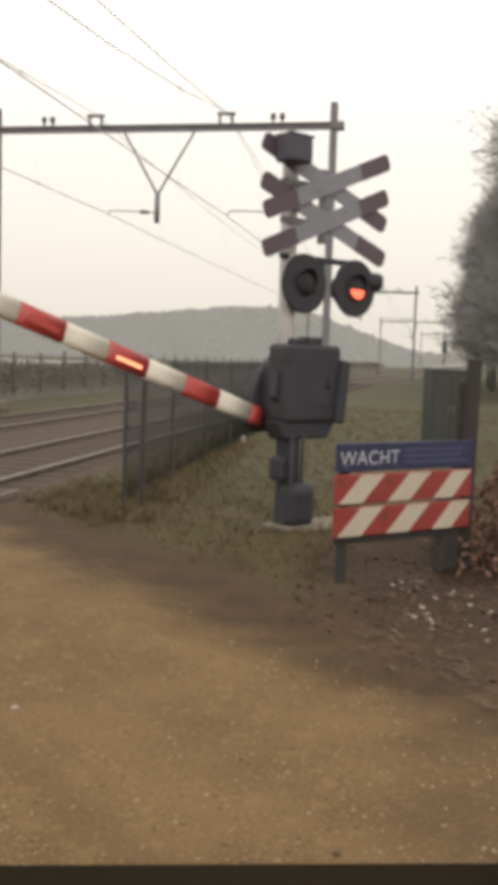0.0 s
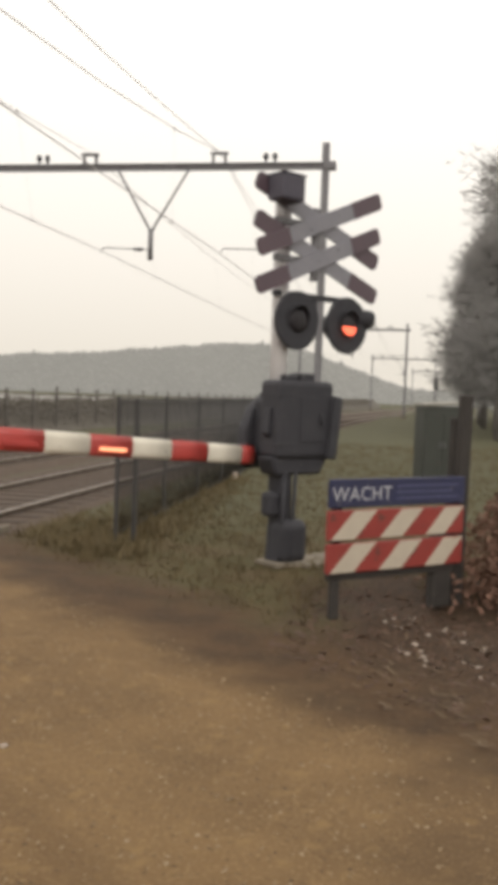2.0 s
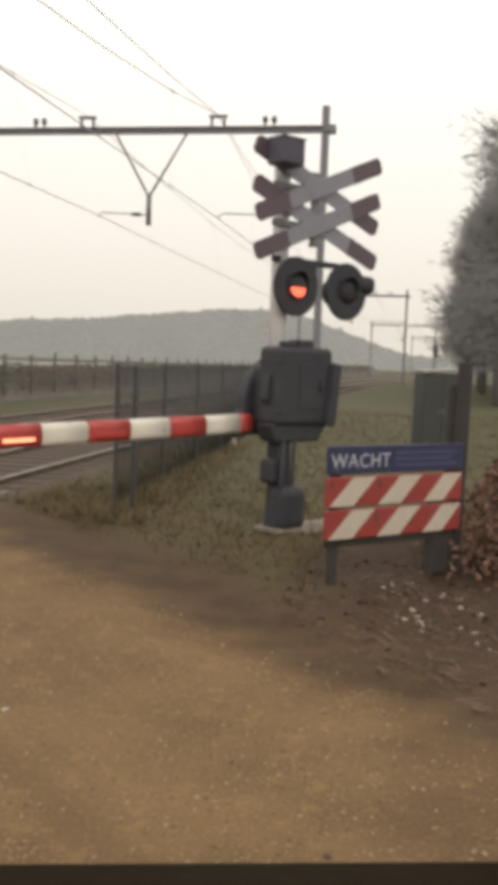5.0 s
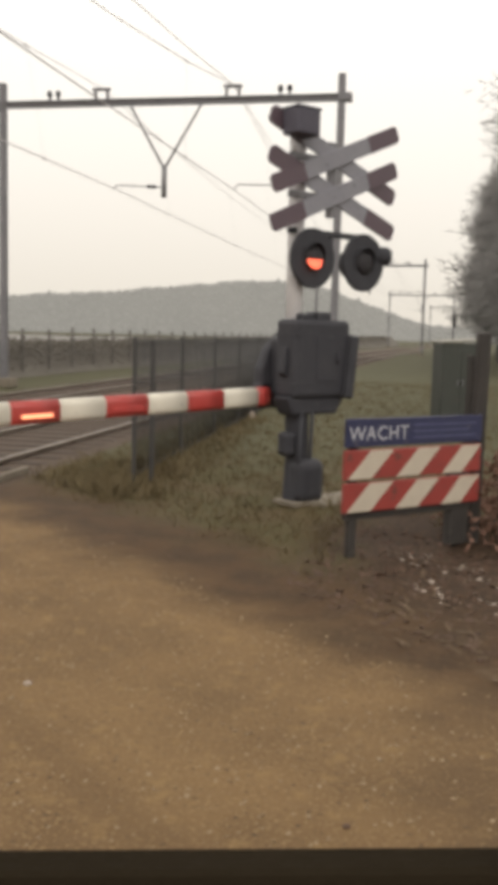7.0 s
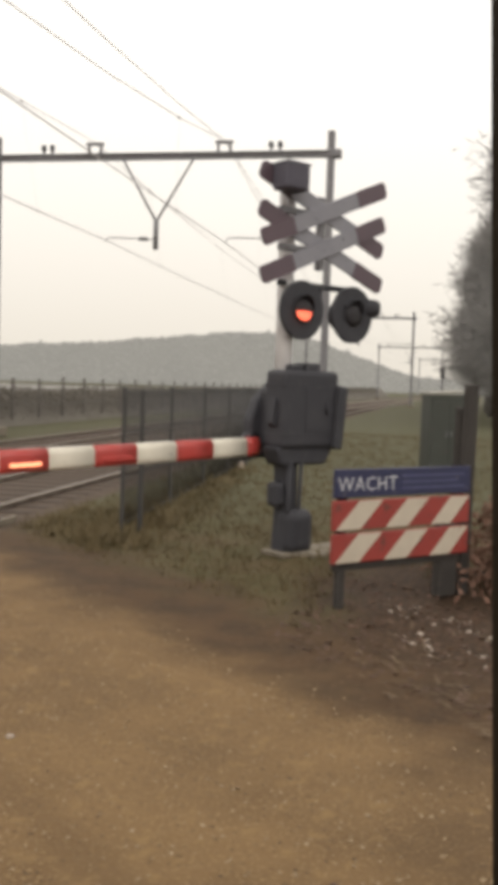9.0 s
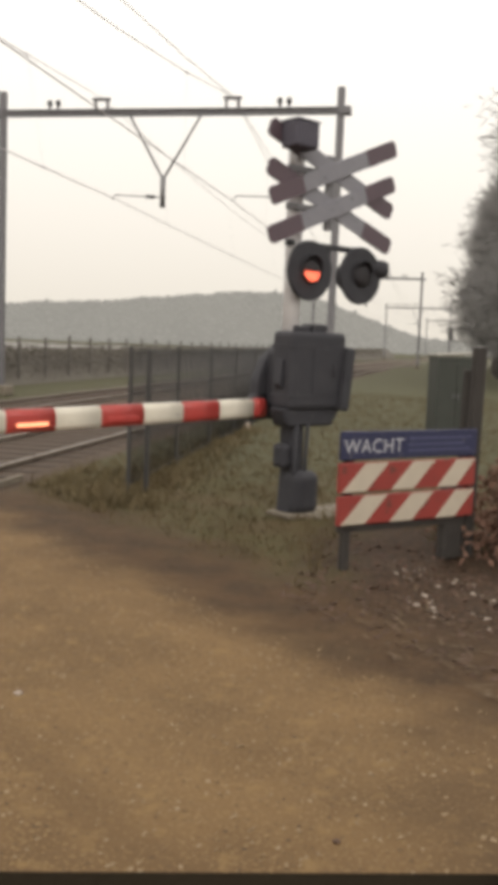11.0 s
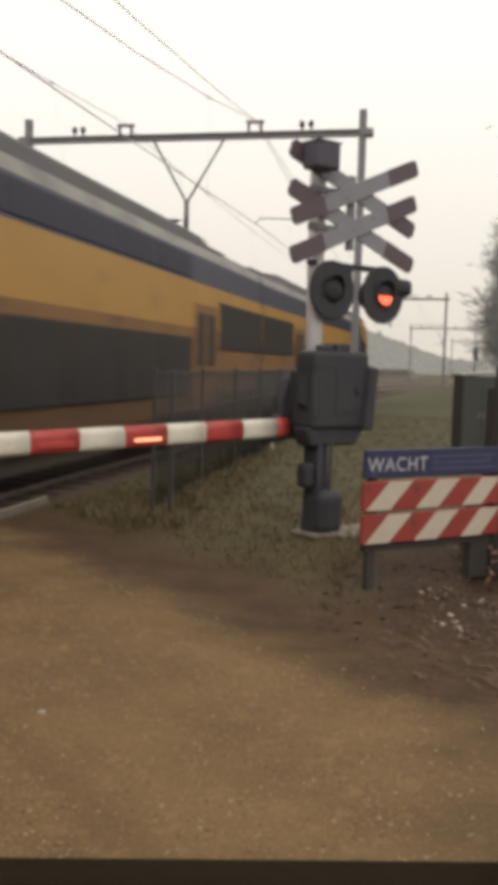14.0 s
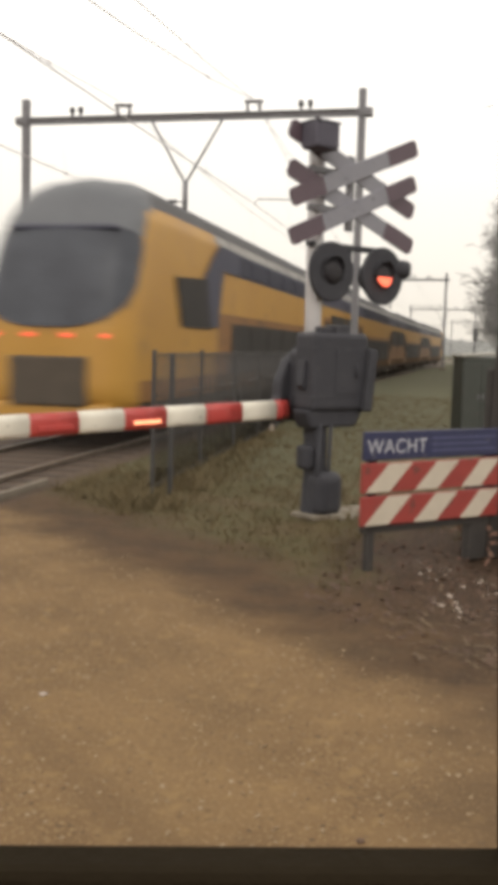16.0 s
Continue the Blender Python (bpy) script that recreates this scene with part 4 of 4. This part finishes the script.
def coach(cab, label):
    """One double-deck coach; local y runs forwards, the cab (if any) is at +y."""
    c = empty("train_coach", Matrix.Identity(4), label, "train coach", "coaches of the train")
    sec = section()
    ring = [(-o, z) for o, z in sec] + [(o, z) for o, z in sec[-2::-1]]
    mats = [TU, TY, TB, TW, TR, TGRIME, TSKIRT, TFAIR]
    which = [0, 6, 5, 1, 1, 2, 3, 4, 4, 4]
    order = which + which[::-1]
    h = CAR / 2 - 0.06
    # a finer outline, so that bands and glass have clean borders
    fine, of = [], []
    for i in range(len(ring) - 1):
        for q in range(5):
            u = q / 5
            fine.append((ring[i][0] * (1 - u) + ring[i + 1][0] * u, ring[i][1] * (1 - u) + ring[i + 1][1] * u))
            of.append(order[i])
    fine.append(ring[-1])

    def low_end(y, z):
        """The roof lies lower over the entrances at the coupled ends."""
        near_end = min(y + h, 99.0 if cab else h - y)
        u = max(0.0, min(1.0, (near_end - 4.2) / 0.7))
        return z if z < 4.05 else 4.05 + (z - 4.05) * (0.40 + 0.60 * u)

    def lean(z):
        """How far the nose reaches at height z."""
        return h + float(np.interp(z, [0.5, 1.0, 2.0, 2.6, 3.2, 3.8, 4.3, 4.6], [-0.02, 0.04, 0.0, -0.14, -0.36, -0.68, -1.05, -1.35]))

    ys = [-h, -h + 0.05, -h + 2.0, -h + 4.2, -h + 4.55, -h + 4.9]
    ys += [-h + 4.9 + (2 * h - 11.1) * k / 5 for k in range(1, 6)]
    ys += [h - 5.2, h - 3.9, h - 3.0] if cab else [h - 4.9, h - 4.55, h - 4.2, h - 2.0, h - 0.05, h]
    rows, at = [], []
    for y in ys:
        rows.append([(o, y, low_end(y, z)) for o, z in fine])
        at.append(("side", y))
    if cab:
        rad, mid_z = 0.50, 2.3
        for u in (0.25, 0.5, 0.75, 1.0):
            rows.append([(o * (1 - 0.045 * u * u), h - 3.0 + u * (lean(z) - rad - h + 3.0), z) for o, z in fine])
            at.append(("side", h - 3.0 + 2.2 * u))
        for deg in (12, 24, 36, 48, 60, 75, 90):
            d, up = rad * (1 - math.cos(radians(deg))), math.sin(radians(deg))
            row = []
            for o, z in fine:
                oo, zz = o * 0.955 * (1 - d / 1.55), mid_z + (z - mid_z) * (1 - 0.30 * d)
                row.append((oo, lean(zz) - rad + rad * up + 0.20 * up * (1 - (oo / 1.42) ** 2), zz))
            rows.append(row)
            at.append(("corner", deg))
        for q in (0.93, 0.86, 0.78, 0.7, 0.6, 0.5, 0.38, 0.26, 0.14, 0.04):
            row = []
            for o, z in fine:
                oo, zz = o * 0.955 * (1 - rad / 1.55) * q, mid_z + (z - mid_z) * (1 - 0.30 * rad) * q
                row.append((oo, lean(zz) + 0.20 * (1 - (oo / 1.42) ** 2), zz))
            rows.append(row)
            at.append(("face", q))
    bm = bmesh.new()
    vrows = [[bm.verts.new(p) for p in row] for row in rows]
    for j, (a, b) in enumerate(zip(vrows, vrows[1:])):
        kind, val = at[j + 1]
        for i in range(len(fine) - 1):
            f = bm.faces.new((a[i], a[i + 1], b[i + 1], b[i]))
            f.smooth = True
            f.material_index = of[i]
            if not cab:
                continue
            m = f.calc_center_median()
            if kind == "side" and val > h - 5.5:
                f.material_index = {2: 1}.get(of[i], of[i])
                if val > h - 3.95:
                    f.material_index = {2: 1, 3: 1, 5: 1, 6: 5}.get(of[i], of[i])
            if kind != "side":
                border = 3.50
                f.material_index = 1 if m.z < 3.95 else 7
                if m.z > border and (kind == "face" or val > 30):
                    f.material_index = 7
        if kind != "side":
            bm.faces.new((a[-1], a[0], b[0], b[-1])).material_index = 1
    for row in (vrows[0][::-1], vrows[-1]):
        bm.faces.new(row).material_index = 1 if cab and row is vrows[-1] else 0
    part("body", bm, mats, c, "yellow body with a dark blue upper band and grey roof")
    if cab:
        scr = bmesh.new()
        prev = None
        for iz in range(29):
            z = 1.97 + 1.66 * (0.5 - 0.5 * math.cos(math.pi * iz / 28))
            e = abs(z - 2.80) / 0.835
            wide = 1.30 * (1 - e ** (2.6 if z < 2.8 else 7)) ** (1 / 2.6 if z < 2.8 else 1 / 7)
            half = 0.955 * float(np.interp(z, [p[1] for p in sec], [p[0] for p in sec]))
            row = []
            for ix in range(25):
                o = wide * math.sin(math.pi * (ix / 24 - 0.5))
                d = min(rad, 1.55 * (1 - abs(o) / half))
                up = math.sqrt(max(0.0, 1 - (1 - d / rad) ** 2))
                row.append(scr.verts.new((o * 1.01, lean(z) - rad + rad * up + 0.20 * up * (1 - (o / 1.42) ** 2) + 0.03, z)))
            if prev:
                for k in range(24):
                    scr.faces.new((prev[k], row[k], row[k + 1], prev[k + 1])).smooth = True
            prev = row
        part("windscreen", scr, SCREEN, c, "large curved grey windscreen")
    # windows: lower deck, upper deck in the blue band, landings at the coupled ends, doors between
    for sg in (-1, 1):
        doors = (-h + 5.55,) if cab else (-h + 5.55, h - 5.55)
        for yd in doors:
            d = part("door", box(0.03, 1.70, 2.1, (sg * (HALF + 0.012), yd, 1.85), 0.02), TGRIME, c, "grimy yellow double door")
            for o in (-0.42, 0.42):
                part("door_pane", box(0.02, 0.58, 1.05, (sg * (HALF + 0.026), yd + o, 2.20), 0.008), TG, d)
        first, last = -h + 6.55, h - (6.4 if cab else 6.55)
        n = 7
        step = (last - first) / n
        for k in range(n):
            y = first + step * (k + 0.5)
            part("lower_window", box(0.03, step - 0.05, 1.11, (sg * (HALF + 0.010), y, 1.68), 0.03), TG, c, "dark tinted window")
            part("upper_window", box(0.03, step - 0.12, 0.44, (sg * (HALF - 0.026), y, 3.57), 0.02, None, Matrix.Rotation(-sg * radians(4), 4, "Y")), TGU, c, "dark tinted window")
        for yd in ((-h + 2.25,) if cab else (-h + 2.25, h - 2.25)):
            part("landing_window", box(0.03, 4.36, 1.00, (sg * (HALF + 0.014), yd, 2.53), 0.03), TG, c, "dark tinted window between the decks")
        if cab:
            m = Matrix.Translation((sg * (HALF + 0.020) + (0.02 if sg > 0 else 0.0), 0, 0)) @ Matrix.Rotation(radians(90), 4, "Z")
            part("cab_window", prism([(h - 4.6, 2.06), (h - 2.5, 2.06), (h - 2.1, 2.95), (h - 4.2, 3.06)], 0.02, m), TG, c, "dark cab side window")
            w = [(h - 7.0, 3.80), (h - 5.2, 3.84), (h - 4.0, 3.10), (h - 4.65, 2.10), (h - 5.15, 2.10), (h - 5.6, 3.32), (h - 7.0, 3.32)]
            part("slanted_band", prism(w, 0.016, Matrix.Translation((sg * (HALF + 0.014) + (0.016 if sg > 0 else 0.0), 0, 0)) @ Matrix.Rotation(radians(90), 4, "Z")), TB, c, "dark blue slanted band behind the cab")
    for yb in (-h + 3.4, h - 4.2):
        b = box(2.0, 3.2, 0.34, (0, yb, 0.55), 0.05)
        bog = part("bogie", b, TU, c)
        for yy in (-1.25, 1.25):
            for sx in (-0.75, 0.75):
                part("wheel", lathe([(0.44, -0.06), (0.46, -0.05), (0.46, 0.05), (0.40, 0.07)], 20, None, Matrix.Translation((sx, yb + yy, 0.46)) @ Matrix.Rotation(radians(90), 4, "Y")), TU, bog)
    part("equipment_box", box(2.3, 8.0, 0.40, (0, -0.5, 0.48), 0.05), TU, c)
    part("gangway", box(1.5, 0.30, 2.6, (0, -h - 0.02, 2.1), 0.04), RUBBER, c, "black rubber gangway between the coaches")
    for yy in (-h + 2.6,) if cab else (-h + 2.6, h - 2.6):
        part("roof_unit", box(1.5, 2.4, 0.22, (0, yy, 4.30), 0.05), TR, c)
    if cab:
        part("brow_strip", box(1.95, 0.08, 0.07, (0, h - 0.38, 3.62), 0.02), TB, c, "dark strip above the windscreen")
        for sx in (-0.45, 0.45):
            part("wiper", rod((sx, h + 0.20, 2.06), (sx * 0.5, h - 0.02, 2.85), 0.015, seg=6), BLACK, c)
        part("coupler_hatch", box(1.36, 0.14, 0.82, (0, h + 0.16, 1.10), 0.05), TU, c, "dark coupler hatch")
        part("bumper", box(2.1, 0.4, 0.30, (0, h - 0.02, 0.60), 0.08), TY, c)
        for sx in (-0.92, -0.33, 0.33, 0.92):
            part("tail_lamp", box(0.20, 0.06, 0.07, (sx, h + 0.21 - 0.13 * abs(sx) ** 2, 1.84), 0.015), TAIL, c, "glowing red tail lamp")
    return c


def pantograph(parent):
    """Raised current collector over the lowered roof at the coupled end, with the gear boxes beside it."""
    y = -9.6
    for yy, w in ((-11.6, 1.2), (-7.6, 1.0), (-6.0, 1.4)):
        part("roof_gear", box(0.9, w, 0.26, (0.15, yy, 4.44 if yy < -9 else 4.66), 0.04), BLACK, parent)
    base = part("pantograph", box(1.3, 1.8, 0.08, (0, y, 4.36), 0.02), BLACK, parent, "raised dark steel pantograph")
    for sx in (-1, 1):
        part("lower_arm", rod((sx * 0.5, y - 0.6, 4.36), (sx * 0.35, y + 0.8, 5.0), 0.05, seg=6), BLACK, base)
        part("upper_arm", rod((sx * 0.35, y + 0.8, 5.0), (sx * 0.1, y - 0.3, 5.70), 0.03, seg=6), BLACK, base)
    for o in (-0.3, -0.1):
        part("contact_strip", rod((-0.8, y + o, 5.71), (0.8, y + o, 5.71), 0.045, seg=6), BLACK, base)
    return base


def spray_paint(parent, side, y0, y1, seed, n, z0=1.0, z1=2.1):
    """Overlapping loops of faded spray paint on the lower side of a coach."""
    rng = random.Random(seed)
    for k in range(n):
        b = bmesh.new()
        cy, cz = y0 + (y1 - y0) * (k + 0.5) / n, (z0 + z1) / 2 + rng.gauss(0, 0.12)
        ry, rz = (y1 - y0) / n * (0.55 + 0.25 * rng.random()), (z1 - z0) / 2 * (0.6 + 0.4 * rng.random())
        ring = []
        for i in range(18):
            a = 6.2832 * i / 18
            w = 1 + 0.22 * noise.noise((math.cos(a) * 1.7 + k * 3, math.sin(a) * 1.7, seed))
            ring.append(b.verts.new((side * (HALF + 0.030 + 0.0015 * k), cy + ry * w * math.cos(a), cz + rz * w * math.sin(a))))
        b.faces.new(ring)
        part("spray_paint", b, GRAF, parent, "faded red and white spray paint")


# ---- build ----
ground()
track("near_track", -6.33, "near railway track on brown ballast")
track("far_track", -10.28, "far railway track on brown ballast")
crossing_deck()
path_edge()
far_woods()
wet_strip()
for k in range(4):
    portal(27 + 63.0 * k)
wires("overhead wire of the near track, fog put into its pale colour", (-5.91, -5.83), -0.90, (2.60, 1.60))
wires("overhead wire of the far track, fog put into its pale colour", (-9.79, -9.28), -0.75, (1.10,))
signal, signal_glows = crossing_signal()
barrier_machine()
arm, arm_glows = barrier_arm()
warning_board()
wooden_post(0.44, 8.38, 1.82, 0.10, 1.0)
wooden_post(0.38, 8.57, 1.62, 0.09, 1.0)
relay_cabinet()
mesh_fence()
lineside_fence()
hedge()
tree_rng = random.Random(3)
for k in range(10):
    s = 46 + 7.0 * k
    bare_tree(tree_rng, 2.78 + 0.012 * s + s * s / 3600 + tree_rng.random() * 0.8, s, 12.0 + 3.0 * tree_rng.random() + 0.03 * s, 3.0)
    bare_tree(tree_rng, 6.4 + s * s / 3600 + tree_rng.random() * 2, s + 3, 13.5 + 3.0 * tree_rng.random(), 3.6)
grass()
weeds()


def on_road(r):
    while True:
        x, y = -4.5 + 6.5 * r.random(), 2.0 + 7.5 * r.random()
        if ROAD_N[0] * x + ROAD_N[1] * y < ROAD_D - 0.3 + 0.3 * r.random():
            return x, y


def by_board(r):
    x = -0.9 + 2.6 * r.random()
    d = 0.3 + 2.2 * r.random()
    return x, (ROAD_D + d - ROAD_N[0] * x) / ROAD_N[1]


def litter_bands(r):
    x = -0.15 + 1.8 * r.random()
    d = r.gauss(1.72, 0.16) if r.random() < 0.5 else r.gauss(1.15, 0.09)
    return x, (ROAD_D + d - ROAD_N[0] * x) / ROAD_N[1]


scatter("pebbles", 2600, on_road, 0.009, PEBBLE, "small pale pebbles on the road", "pebbles", 21)
scatter("fallen_leaves", 1600, by_board, 0.022, LEAF, "brown fallen leaves and litter round the board", "leaves", 22, 0.25)
scatter("pale_litter", 130, litter_bands, 0.020, PALE, "pale stones and litter among the leaves", "litter", 23, 0.3)
railway_signal(2.35, 95)
marker_block(-3.62, 19.2)
stone("stone", -0.21, 3.24, 0.016, LEAF, "small brown stone lying on the road")
stone("stone", -1.87, 4.25, 0.022, PALE, "small pale stone lying on the road")
straw()
bracken()
vehicle_door()
front = coach(True, "yellow and blue double-deck end coach leading the train")
mid = coach(False, "yellow and blue double-deck coach within the train")
mid2 = copy_thing(mid, Matrix.Identity(4))
tagged(mid, "yellow and blue double-deck coach with pantograph and spray paint")
pantograph(mid)
spray_paint(mid, 1, -12.0, -5.2, 4, 5, 1.0, 2.4)
rear = coach(True, "yellow and blue double-deck end coach with red tail lamps")
spray_paint(rear, -1, -12.9, -6.2, 9, 6, 1.1, 2.0)
SPEED, TAIL_AT = 35.75, 14.5


def flashes():
    """Times and states of the alternating lamps: True while the right one is lit."""
    out = [(0.0, True)]
    k = 0
    while True:
        for ph, st in ((0.28, False), (0.86, True)):
            t = (k + ph) / 1.5
            if ph == 0.28 and 7.3 < t < 7.6:
                t -= 0.05
            if t >= 16.0:
                return out
            out.append((t, st))
        k += 1


def motions():
    # barrier coming down
    ang = [(0, 17.8), (0.5, 15.0), (1.0, 11.0), (1.5, 6.8), (2.0, 3.8), (2.5, 1.0), (3.0, -0.6), (3.5, -1.1), (16.0, -1.1)]
    walk(arm, [(t, pose(*ARM_AT, 0, 0, ARM_TURN) @ pose(0, 0, 0, 0, a, 0)) for t, a in ang])
    # lamps: the lit inset slides forward in its housing when on, back behind the dark lens when off
    states = flashes()
    for idx, (pair, back) in enumerate(((signal_glows, 0.12), (arm_glows, 0.04))):
        for which, (g, at) in enumerate(pair):
            lit = (which == 1) if idx == 0 else (which == 0)
            rows = []
            for i, (t, right) in enumerate(states):
                on = right if lit else not right
                m = pose(at[0], at[1] + (0 if on else back), at[2])
                end = states[i + 1][0] - 1 / 30 if i + 1 < len(states) else 16.0
                rows += [(t, m), (end, m)]
            walk(g, rows)
    # the train passes on the near track, away from the eye
    for k, car in enumerate((rear, mid, mid2, front)):
        rows = []
        for i in range(33):
            t = i * 0.5
            s = TAIL_AT + CAR * (k + 0.5) + SPEED * (t - 16.0)
            x, y, a = on_line(-6.33, s)
            rows.append((t, Matrix.Translation((x, y, 0.0)) @ Matrix.Rotation(-a + (math.pi if k == 0 else 0), 4, "Z")))
        walk(car, rows)


motions()
